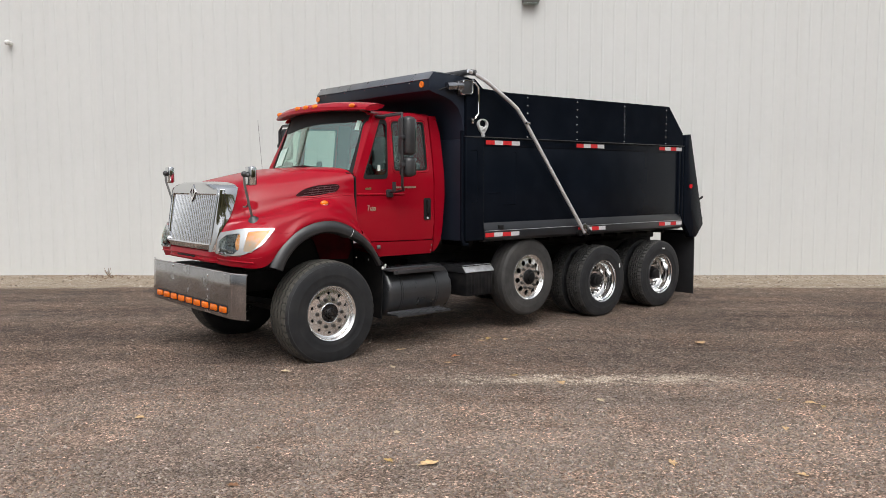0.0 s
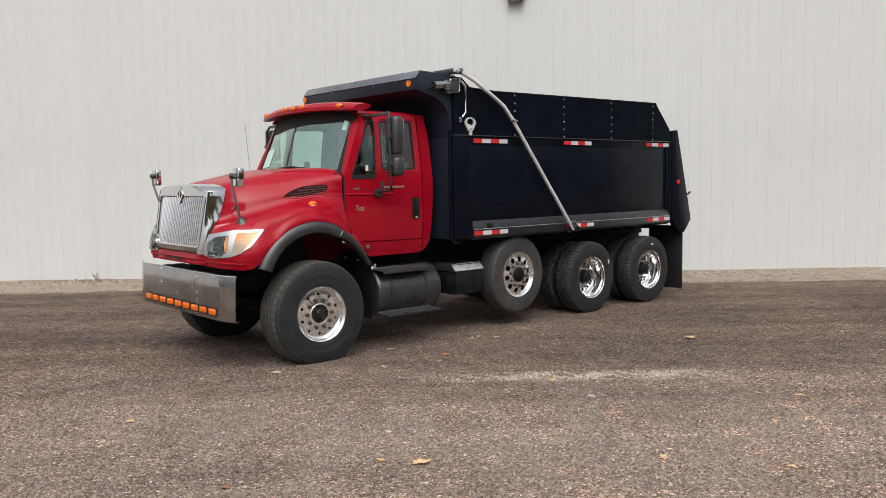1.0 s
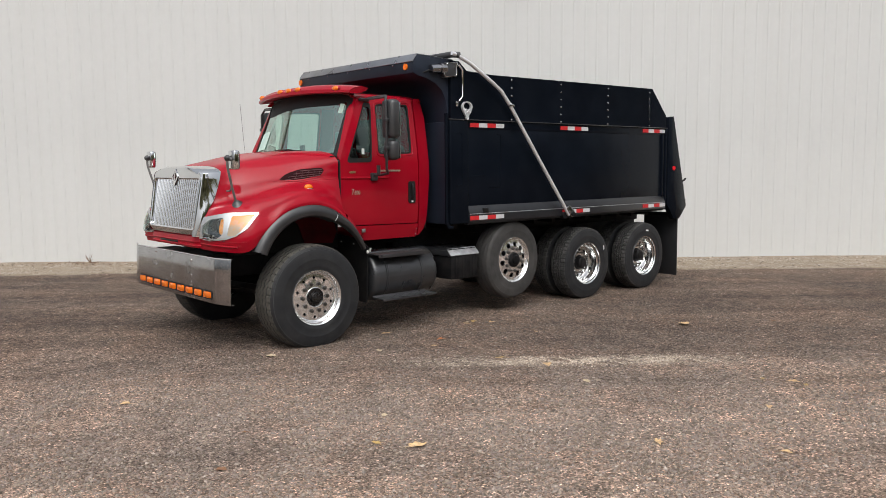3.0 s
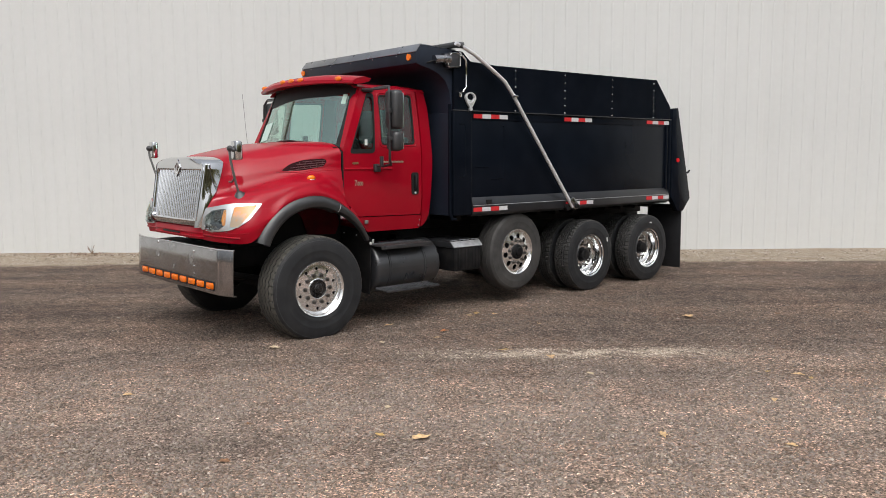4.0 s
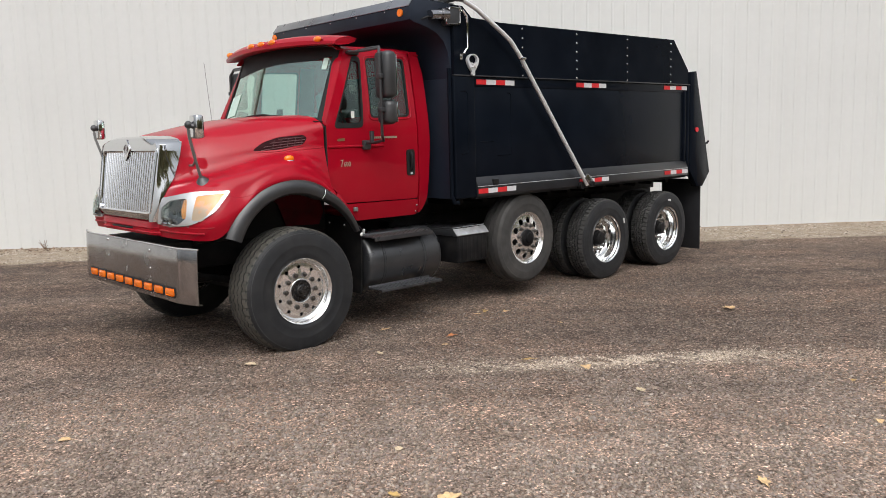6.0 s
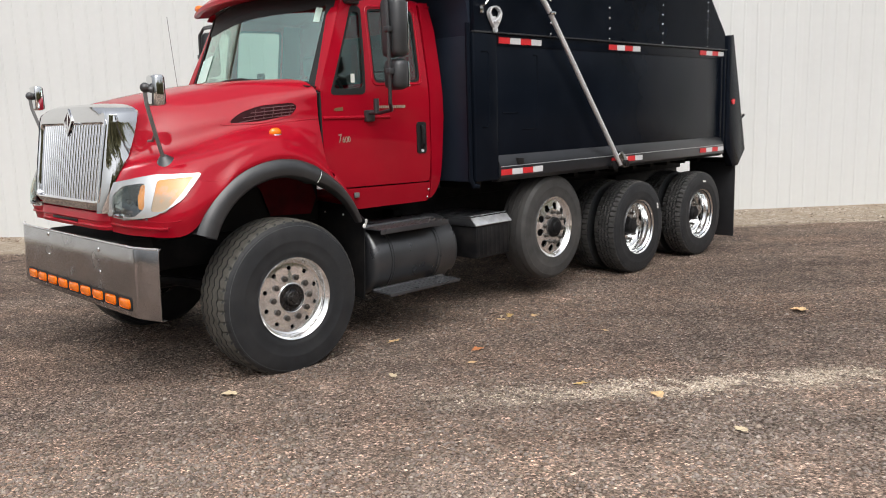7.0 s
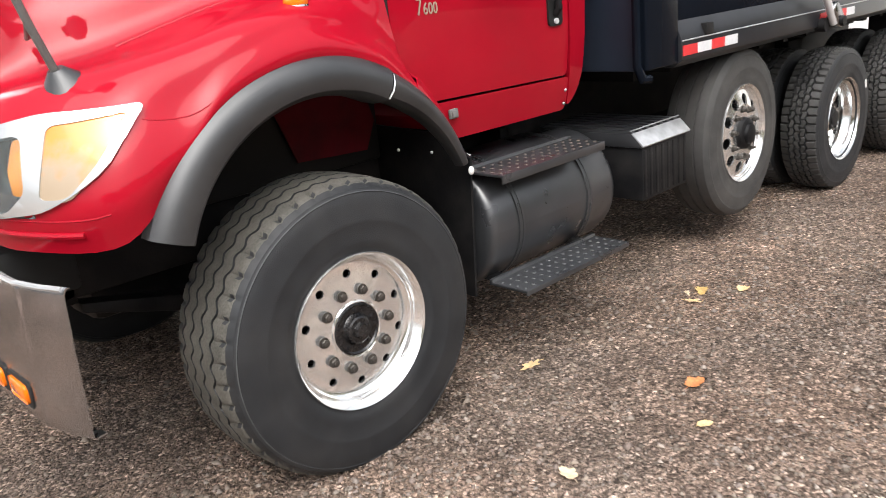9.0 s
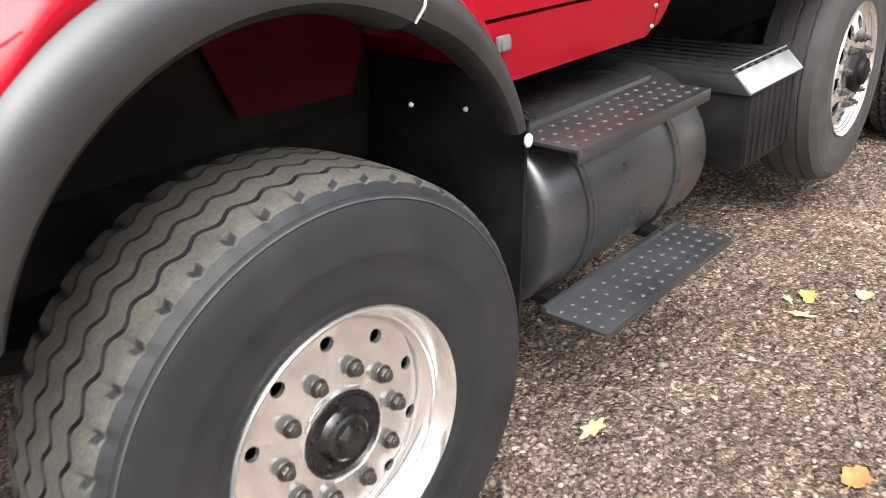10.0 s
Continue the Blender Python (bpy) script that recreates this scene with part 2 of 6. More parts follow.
def tube(bm, pts, r, seg=10):
    """A round tube along a line of points, mitred at the bends."""
    pts = [Vector(p) for p in pts]
    rings = []
    for i, p in enumerate(pts):
        a = (pts[i] - pts[i - 1]).normalized() if i else (pts[1] - pts[0]).normalized()
        b = (pts[i + 1] - pts[i]).normalized() if i < len(pts) - 1 else a
        t = (a + b).normalized()
        s = min(1 / max(t.dot(a), 0.4), 1.6)
        if i == 0:
            side = t.orthogonal().normalized()
        side = (side - t * side.dot(t)).normalized()
        up = t.cross(side)
        rings.append([bm.verts.new(p + r * s ** 0.5 * (math.cos(k * math.tau / seg) * side + math.sin(k * math.tau / seg) * up)) for k in range(seg)])
    for q, w in zip(rings, rings[1:]):
        for k in range(seg):
            bm.faces.new((q[k], q[(k + 1) % seg], w[(k + 1) % seg], w[k]))
    bm.faces.new(rings[0]), bm.faces.new(rings[-1])
    return bm


def revolve(bm, prof, seg=64, closed=False, mi=0):
    """Turns a profile of (radius, y) round the y axis."""
    rings = []
    for r, y in prof:
        rings.append([bm.verts.new((r * math.cos(k * math.tau / seg), y, r * math.sin(k * math.tau / seg))) for k in range(seg)])
    pairs = list(zip(rings, rings[1:]))
    if closed:
        pairs.append((rings[-1], rings[0]))
    for q, w in pairs:
        for k in range(seg):
            bm.faces.new((q[k], q[(k + 1) % seg], w[(k + 1) % seg], w[k])).material_index = mi
    return bm


def prism(bm, pts, axis, a, b, bevel=0.0):
    """A polygon of two coordinates, drawn out along the third from a to b."""
    def co(p, q):
        return {"x": (q, p[0], p[1]), "y": (p[0], q, p[1]), "z": (p[0], p[1], q)}[axis]
    lo = [bm.verts.new(co(p, a)) for p in pts]
    hi = [bm.verts.new(co(p, b)) for p in pts]
    n = len(pts)
    fs = [bm.faces.new(lo[::-1]), bm.faces.new(hi)]
    for i in range(n):
        fs.append(bm.faces.new((lo[i], lo[(i + 1) % n], hi[(i + 1) % n], hi[i])))
    bmesh.ops.recalc_face_normals(bm, faces=fs)
    if bevel:
        es = [e for e in {e for f in fs for e in f.edges} if e.calc_face_angle(0) > 0.5]
        bmesh.ops.bevel(bm, geom=es, offset=bevel, segments=2, affect="EDGES", profile=0.5)
    return bm


def rounded(pts, r, n=4):
    """The polygon with its corners rounded."""
    out = []
    for i, p in enumerate(pts):
        p, a, b = Vector(p), Vector(pts[i - 1]), Vector(pts[(i + 1) % len(pts)])
        da, db = (a - p), (b - p)
        d = min(r, da.length * 0.45, db.length * 0.45)
        s, e = p + da.normalized() * d, p + db.normalized() * d
        for k in range(n + 1):
            u = k / n
            out.append(tuple(s * (1 - u) ** 2 + p * 2 * u * (1 - u) + e * u ** 2))
    return out


def plate(bm, outline, holes, thick, shape, cuts=(), ucuts=()):
    """A sheet with holes, drawn in (u, v), cut along v = cuts and u = ucuts so that it can bend, then laid by shape(u, v, depth)."""
    loops, edges = [outline, *holes], []
    for loop in loops:
        vs = [bm.verts.new((p[0], 0, p[1])) for p in loop]
        edges += [bm.edges.new((vs[i], vs[(i + 1) % len(vs)])) for i in range(len(vs))]
    bmesh.ops.triangle_fill(bm, use_beauty=True, use_dissolve=False, edges=edges, normal=(0, 1, 0))
    for c in cuts:
        bmesh.ops.bisect_plane(bm, geom=bm.verts[:] + bm.edges[:] + bm.faces[:], plane_co=(0, 0, c), plane_no=(0, 0, 1))
    for c in ucuts:
        bmesh.ops.bisect_plane(bm, geom=bm.verts[:] + bm.edges[:] + bm.faces[:], plane_co=(c, 0, 0), plane_no=(1, 0, 0))
    fs = bm.faces[:]
    back = bmesh.ops.duplicate(bm, geom=fs)
    mp = back["vert_map"]
    be = [e for e in bm.edges if len(e.link_faces) == 1 and e in {x for f in fs for x in f.edges}]
    for e in be:
        a, b = e.verts
        bm.faces.new((a, b, mp[b], mp[a]))
    inner = {v for f in back["geom"] if isinstance(f, bmesh.types.BMFace) for v in f.verts}
    for v in bm.verts:
        v.co = Vector(shape(v.co.x, v.co.z, thick if v in inner else 0.0))
    return bm


def spline(pts, n):
    """n points along a smooth curve through pts."""
    p = np.array([pts[0], *pts, pts[-1]], float)
    p[0], p[-1] = 2 * p[1] - p[2], 2 * p[-2] - p[-3]
    out = []
    for u in np.linspace(0, len(pts) - 1 - 1e-9, n):
        i, t = int(u), u - int(u)
        a, b, c, d = p[i:i + 4]
        out.append(0.5 * (2 * b + (c - a) * t + (2 * a - 5 * b + 4 * c - d) * t * t + (3 * b - a - 3 * c + d) * t ** 3))
    return np.array(out)


def skin(bm, grid, thick=0.0, flip=1, gap=None):
    """A surface through a grid of points; with thickness along its normals, and without the cells (i, j) where gap is true."""
    g = np.array(grid, float)
    layers = [g]
    if thick:
        du, dv = np.gradient(g, axis=0), np.gradient(g, axis=1)
        nn = np.cross(du, dv)
        nn /= np.maximum(np.linalg.norm(nn, axis=2, keepdims=True), 1e-9)
        layers.append(g - flip * thick * nn)
    vs = [[[bm.verts.new(p) for p in row] for row in l] for l in layers]
    nu, nv = g.shape[:2]
    for l in vs:
        for i in range(nu - 1):
            for j in range(nv - 1):
                if not gap or not gap(i, j):
                    bm.faces.new((l[i][j], l[i + 1][j], l[i + 1][j + 1], l[i][j + 1]))
    if thick:
        a, b = vs
        for i in range(nu - 1):
            for j in (0, nv - 1):
                bm.faces.new((a[i][j], a[i + 1][j], b[i + 1][j], b[i][j]))
        for j in range(nv - 1):
            for i in (0, nu - 1):
                bm.faces.new((a[i][j], a[i][j + 1], b[i][j + 1], b[i][j]))
    return bm


def mirror(bm):
    """Turns a part for the left side into one for the right side."""
    for v in bm.verts:
        v.co.y = -v.co.y
    bmesh.ops.reverse_faces(bm, faces=bm.faces)
    return bm


def sided(bm, s):
    return bm if s > 0 else mirror(bm)


def empty(name, at=(0, 0, 0)):
    o = new(name)
    o.location = at
    return o


# ---- the ground ----
def gravel_mat():
    """Crushed dark gravel: stones of mixed greys and browns, worn tracks, a pale spill and the buff strip along the building."""
    m = bpy.data.materials.new("crushed_gravel")
    m.use_nodes = True
    nt = m.node_tree
    b = nt.nodes["Principled BSDF"]
    b.inputs["Roughness"].default_value = 0.9
    b.inputs["Specular IOR Level"].default_value = 0.25
    co = nt.nodes.new("ShaderNodeTexCoord").outputs["Object"]

    def node(kind, **kw):
        n = nt.nodes.new(kind)
        for k, v in kw.items():
            n.inputs[k.replace("_", " ")].default_value = v
        return n

    def vor(s):
        n = node("ShaderNodeTexVoronoi", Scale=s)
        nt.links.new(co, n.inputs["Vector"])
        return n

    def noi(s, d=5.0):
        n = node("ShaderNodeTexNoise", Scale=s, Detail=d)
        nt.links.new(co, n.inputs["Vector"])
        return n.outputs["Fac"]

    def ramp(fac, *stops):
        r = nt.nodes.new("ShaderNodeValToRGB")
        e = r.color_ramp.elements
        e[0].position, e[0].color = stops[0][0], (*stops[0][1], 1)
        e[1].position, e[1].color = stops[-1][0], (*stops[-1][1], 1)
        for p, c in stops[1:-1]:
            e.new(p).color = (*c, 1)
        nt.links.new(fac, r.inputs[0])
        return r.outputs[0]

    def mix(f, a, c, kind="MIX"):
        n = nt.nodes.new("ShaderNodeMix")
        n.data_type, n.blend_type = "RGBA", kind
        if isinstance(f, float):
            n.inputs["Factor"].default_value = f
        else:
            nt.links.new(f, n.inputs["Factor"])
        nt.links.new(a, n.inputs["A"])
        nt.links.new(c, n.inputs["B"])
        return n.outputs["Result"]

    def rng(fac, a, c, lo=0.0, hi=1.0):
        r = node("ShaderNodeMapRange", From_Min=a, From_Max=c, To_Min=lo, To_Max=hi)
        nt.links.new(fac, r.inputs["Value"])
        return r.outputs[0]

    def math_(op, a, c):
        n = nt.nodes.new("ShaderNodeMath")
        n.operation = op
        for i, v in enumerate((a, c)):
            if isinstance(v, (int, float)):
                n.inputs[i].default_value = v
            else:
                nt.links.new(v, n.inputs[i])
        return n.outputs[0]

    # the stones are uneven: their cells are bent by a finer noise
    warp, bent = node("ShaderNodeTexNoise", Scale=26.0, Detail=3.0), nt.nodes.new("ShaderNodeVectorMath")
    nt.links.new(co, warp.inputs["Vector"])
    bent.operation = "MULTIPLY_ADD"
    bent.inputs[1].default_value = (0.035, 0.035, 0.035)
    nt.links.new(warp.outputs["Color"], bent.inputs[0])
    nt.links.new(co, bent.inputs[2])

    def bent_vor(s):
        n = node("ShaderNodeTexVoronoi", Scale=s)
        nt.links.new(bent.outputs[0], n.inputs["Vector"])
        return n
    v1, v2, v3 = bent_vor(52.0), bent_vor(115.0), bent_vor(27.0)
    sep = nt.nodes.new("ShaderNodeSeparateColor")
    nt.links.new(v1.outputs["Color"], sep.inputs[0])
    sep2 = nt.nodes.new("ShaderNodeSeparateColor")
    nt.links.new(v2.outputs["Color"], sep2.inputs[0])
    stops = ((0.0, (0.035, 0.027, 0.022)), (0.25, (0.125, 0.098, 0.082)), (0.6, (0.26, 0.206, 0.173)), (0.9, (0.42, 0.338, 0.288)), (1.0, (0.62, 0.52, 0.45)))
    # single stones; the darker fines between them paint in the shade of the gaps
    shaded_fines = ramp(sep2.outputs[1], (0.0, (0.055, 0.043, 0.035)), (0.5, (0.135, 0.107, 0.088)), (0.9, (0.23, 0.183, 0.153)), (1.0, (0.36, 0.295, 0.255)))
    col = mix(rng(v1.outputs["Distance"], 0.38, 0.54), ramp(sep.outputs[0], *stops), shaded_fines)
    # some coarser stones lie among the small ones, and clods of packed fines between
    sep3 = nt.nodes.new("ShaderNodeSeparateColor")
    nt.links.new(v3.outputs["Color"], sep3.inputs[0])
    coarse = math_("MULTIPLY", rng(sep3.outputs[0], 0.80, 0.84), rng(v3.outputs["Distance"], 0.30, 0.40, 1.0, 0.0))
    col = mix(coarse, col, ramp(sep3.outputs[1], *stops))
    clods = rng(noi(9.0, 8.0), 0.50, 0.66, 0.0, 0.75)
    col = mix(clods, col, shaded_fines)
    col = mix(1.0, col, ramp(noi(34.0, 3.0), (0.31, (0.70, 0.69, 0.68)), (0.69, (1.66, 1.64, 1.62))), "MULTIPLY")
    # broad patches of dust and of darker, packed ground
    broad = mix(rng(noi(0.45, 6.0), 0.35, 0.68), ramp(noi(3.0), (0.3, (0.80, 0.79, 0.80)), (0.7, (0.95, 0.93, 0.93))), ramp(noi(2.0), (0.3, (1.1, 1.05, 1.02)), (0.7, (1.35, 1.28, 1.23))))
    col = mix(1.0, col, broad, "MULTIPLY")
    # hand-sized scuffs and hollows where fines have gathered
    col = mix(1.0, col, ramp(noi(4.5, 7.0), (0.36, (0.80, 0.79, 0.78)), (0.64, (1.14, 1.13, 1.12))), "MULTIPLY")
    # rusty and grey patches
    col = mix(1.0, col, ramp(noi(1.1, 7.0), (0.36, (1.0, 1.0, 0.99)), (0.64, (1.12, 1.04, 0.98))), "MULTIPLY")
    xyz = nt.nodes.new("ShaderNodeSeparateXYZ")
    nt.links.new(co, xyz.inputs[0])
    # the packed lane along the building is darker than the loose gravel before it; wheel tracks run along the lane
    lane = math_("ADD", math_("ADD", math_("MULTIPLY", xyz.outputs[0], 0.653), math_("MULTIPLY", xyz.outputs[1], 0.757)), 6.95)
    run = math_("ADD", math_("MULTIPLY", xyz.outputs[0], -0.757), math_("MULTIPLY", xyz.outputs[1], 0.653))
    both = nt.nodes.new("ShaderNodeCombineXYZ")
    nt.links.new(math_("MULTIPLY", run, 0.16), both.inputs[0])
    nt.links.new(math_("MULTIPLY", lane, 1.3), both.inputs[1])
    tracks = node("ShaderNodeTexNoise", Scale=1.0, Detail=6.0)
    nt.links.new(both.outputs[0], tracks.inputs["Vector"])
    packed = rng(math_("ADD", lane, math_("MULTIPLY", math_("SUBTRACT", noi(0.7, 6.0), 0.5), 2.6)), 7.4, 10.4, 0.81, 1.60)
    shade = math_("MULTIPLY", packed, rng(tracks.outputs["Fac"], 0.34, 0.66, 0.74, 1.32))
    scl = nt.nodes.new("ShaderNodeVectorMath")
    scl.operation = "SCALE"
    nt.links.new(col, scl.inputs[0])
    nt.links.new(shade, scl.inputs["Scale"])
    col = scl.outputs[0]
    # pale spill: a broken band through (-1.45, 3.52), running towards (-2.6, 4.4)
    along = math_("ADD", math_("MULTIPLY", math_("ADD", xyz.outputs[0], 1.45), -0.77), math_("MULTIPLY", math_("SUBTRACT", xyz.outputs[1], 3.52), 0.64))
    across = math_("ADD", math_("MULTIPLY", math_("ADD", xyz.outputs[0], 1.45), 0.64), math_("MULTIPLY", math_("SUBTRACT", xyz.outputs[1], 3.52), 0.77))
    wob = math_("MULTIPLY", math_("SUBTRACT", noi(1.6, 6.0), 0.5), 0.9)
    band = math_("MULTIPLY", rng(math_("ABSOLUTE", math_("ADD", across, wob), 0.0), 0.0, 0.24, 1.0, 0.0), rng(math_("ABSOLUTE", along, 0.0), 1.0, 2.0, 1.0, 0.0))
    band = math_("MULTIPLY", band, rng(noi(7.0, 8.0), 0.36, 0.56))
    # stone by stone: the spill thins out to single pale stones
    band = math_("MULTIPLY", rng(math_("SUBTRACT", math_("MULTIPLY", band, 1.1), sep2.outputs[2]), -0.02, 0.06), 0.92)
    pale = ramp(sep2.outputs[0], (0.0, (0.28, 0.225, 0.17)), (0.6, (0.48, 0.40, 0.31)), (1.0, (0.72, 0.63, 0.52)))
    col = mix(band, col, pale)
    # buff stone strip along the building
    near = math_("ADD", math_("ADD", math_("MULTIPLY", xyz.outputs[0], 0.653), math_("MULTIPLY", xyz.outputs[1], 0.757)), 6.95)
    edge = rng(math_("ADD", near, math_("MULTIPLY", math_("SUBTRACT", noi(0.9, 6.0), 0.5), 0.6)), 1.78, 2.02, 1.0, 0.0)
    strip = ramp(sep.outputs[1], (0.0, (0.22, 0.175, 0.13)), (0.5, (0.47, 0.385, 0.295)), (1.0, (0.70, 0.61, 0.51)))
    col = mix(edge, col, mix(rng(noi(2.5), 0.4, 0.65), strip, ramp(noi(9.0), (0.3, (0.31, 0.24, 0.17)), (0.7, (0.50, 0.41, 0.31)))))
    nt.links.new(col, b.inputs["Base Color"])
    bp = node("ShaderNodeBump", Strength=1.0, Distance=0.025)
    h = math_("ADD", math_("MULTIPLY", v1.outputs["Distance"], -1.0), math_("MULTIPLY", v2.outputs["Distance"], -0.5))
    h = math_("ADD", math_("ADD", h, math_("ADD", math_("MULTIPLY", noi(9.0, 8.0), 4.0), math_("MULTIPLY", noi(26.0, 4.0), 1.8))), math_("MULTIPLY", coarse, 0.6))
    nt.links.new(h, bp.inputs["Height"])
    nt.links.new(bp.outputs[0], b.inputs["Normal"])
    return m


GRAVEL = gravel_mat()


def ground_height(x, y):
    return 0.012 * noise.noise((x * 0.5, y * 0.5, 0.0)) + 0.006 * noise.noise((x * 2.1, y * 2.1, 3.0)) - 0.008


bm = B()
n, half = 120, 24.0
rows_ = []
for i in range(n + 1):
    row = []
    for j in range(n + 1):
        x, y = (i / n * 2 - 1) * half - 2, (j / n * 2 - 1) * half
        edge_ = max(abs(i / n * 2 - 1), abs(j / n * 2 - 1))
        row.append(bm.verts.new((x, y, (ground_height(x, y) + 0.008) * min(1, (1 - edge_) * 6) - 0.008)))
    rows_.append(row)
for i in range(n):
    for j in range(n):
        bm.faces.new((rows_[i][j], rows_[i + 1][j], rows_[i + 1][j + 1], rows_[i][j + 1]))
far = [bm.verts.new((sx * 2500, sy * 2500, -0.008)) for sx, sy in ((-1, -1), (1, -1), (1, 1), (-1, 1))]
rim = [[r[0] for r in rows_], rows_[-1], [r[-1] for r in rows_][::-1], rows_[0][::-1]]
for k in range(4):
    bm.faces.new([*rim[k], far[(k + 1) % 4], far[k]])
ground = part("ground", bm, GRAVEL)
tagged(ground, "dark crushed gravel yard with a pale spilled streak", "gravel ground", kind="structure")

# ---- the building: pale ribbed steel siding ----
SIDING = mat("off_white_steel_siding", (0.635, 0.64, 0.625), 0.42, spread=0.03, scale=0.6, grain=0.012, grain_scale=9, per_object=0.012)
nt = SIDING.node_tree
stretch, streak, amount, tint = (nt.nodes.new(k) for k in ("ShaderNodeMapping", "ShaderNodeTexNoise", "ShaderNodeMapRange", "ShaderNodeMix"))
where = nt.nodes.new("ShaderNodeTexCoord")
info = nt.nodes.new("ShaderNodeObjectInfo")
stretch.inputs["Scale"].default_value = (9.0, 9.0, 0.22)
streak.inputs["Scale"].default_value, streak.inputs["Detail"].default_value = 1.0, 7.0
amount.inputs["From Min"].default_value, amount.inputs["From Max"].default_value, amount.inputs["To Max"].default_value = 0.46, 0.78, 0.16
tint.data_type, tint.blend_type = "RGBA", "MIX"
tint.inputs["B"].default_value = (0.58, 0.57, 0.53, 1)
nt.links.new(where.outputs["Object"], stretch.inputs["Vector"])
nt.links.new(info.outputs["Location"], stretch.inputs["Location"])
nt.links.new(stretch.outputs[0], streak.inputs["Vector"])
nt.links.new(streak.outputs["Fac"], amount.inputs["Value"])
nt.links.new(amount.outputs[0], tint.inputs["Factor"])
base_in = nt.nodes["Principled BSDF"].inputs["Base Color"]
nt.links.new(base_in.links[0].from_socket, tint.inputs["A"])
nt.links.new(tint.outputs["Result"], base_in)
EAVE = mat("galvanised_trim", (0.55, 0.55, 0.54), 0.4, spread=0.1, scale=2)
WALL_DIR, WALL_N = Vector((-0.757, 0.653, 0)), Vector((0.653, 0.757, 0))
WALL_0 = Vector((-1.390, -7.982, 0))
WALL_H, SHEET = 7.6, 0.9144
turn = Matrix(((WALL_DIR.x, WALL_N.x, 0), (WALL_DIR.y, WALL_N.y, 0), (0, 0, 1)))
building = new("wall_of_building")
building.matrix_world = Matrix.Translation(WALL_0) @ turn.to_4x4()
tagged(building, "off-white ribbed steel-sided warehouse wall", "building", kind="structure")


def sheet_mesh():
    """One siding sheet: four ribs, each a flat crown with sloped flanks."""
    bm = B()
    prof, pitch = [(0.0, 0.0)], SHEET / 4
    for k in range(4):
        c = pitch * (k + 0.5)
        prof += [(c - 0.020, 0.0), (c - 0.014, 0.0045), (c + 0.014, 0.0045), (c + 0.020, 0.0)]
    prof.append((SHEET - 0.002, 0.0))
    lo = [bm.verts.new((x, y, -0.02)) for x, y in prof]
    hi = [bm.verts.new((x, y, WALL_H)) for x, y in prof]
    for i in range(len(prof) - 1):
        bm.faces.new((lo[i], lo[i + 1], hi[i + 1], hi[i]))
    return bm


first = part("siding_sheet", sheet_mesh(), SIDING, building, smooth=False, at=(-24 * SHEET, 0, 0))
for k in range(-23, 34):
    again(first, building, (k * SHEET, 0, 0))
x0, x1 = -24 * SHEET, 34 * SHEET
bm = B()
box(bm, x0, x1, -0.20, -0.012, -0.05, WALL_H)
box(bm, x0, x0 + 0.2, -14.0, -0.205, -0.05, WALL_H)
box(bm, x1 - 0.2, x1, -14.0, -0.205, -0.05, WALL_H)
box(bm, x0, x1, -14.2, -14.005, -0.05, WALL_H)
part("wall_core", bm, SIDING, building, smooth=False)
bm = B()
prism(bm, [(0.35, WALL_H + 0.02), (0.35, WALL_H + 0.14), (-7.1, WALL_H + 1.6), (-14.5, WALL_H + 0.14), (-14.5, WALL_H + 0.02), (-7.1, WALL_H + 1.48)], "x", x0 - 0.3, x1 + 0.3)
part("roof", bm, EAVE, building, smooth=False)


def wall_point(u, z, out=0.0):
    return WALL_0 + WALL_DIR * u + WALL_N * out + Vector((0, 0, z))


# ---- the dump truck: x ahead, y to its left, z up, origin on the ground below the front axle ----
truck = empty("dump_truck")
tagged(truck, "red conventional cab dump truck with black steel dump body", "dump truck")


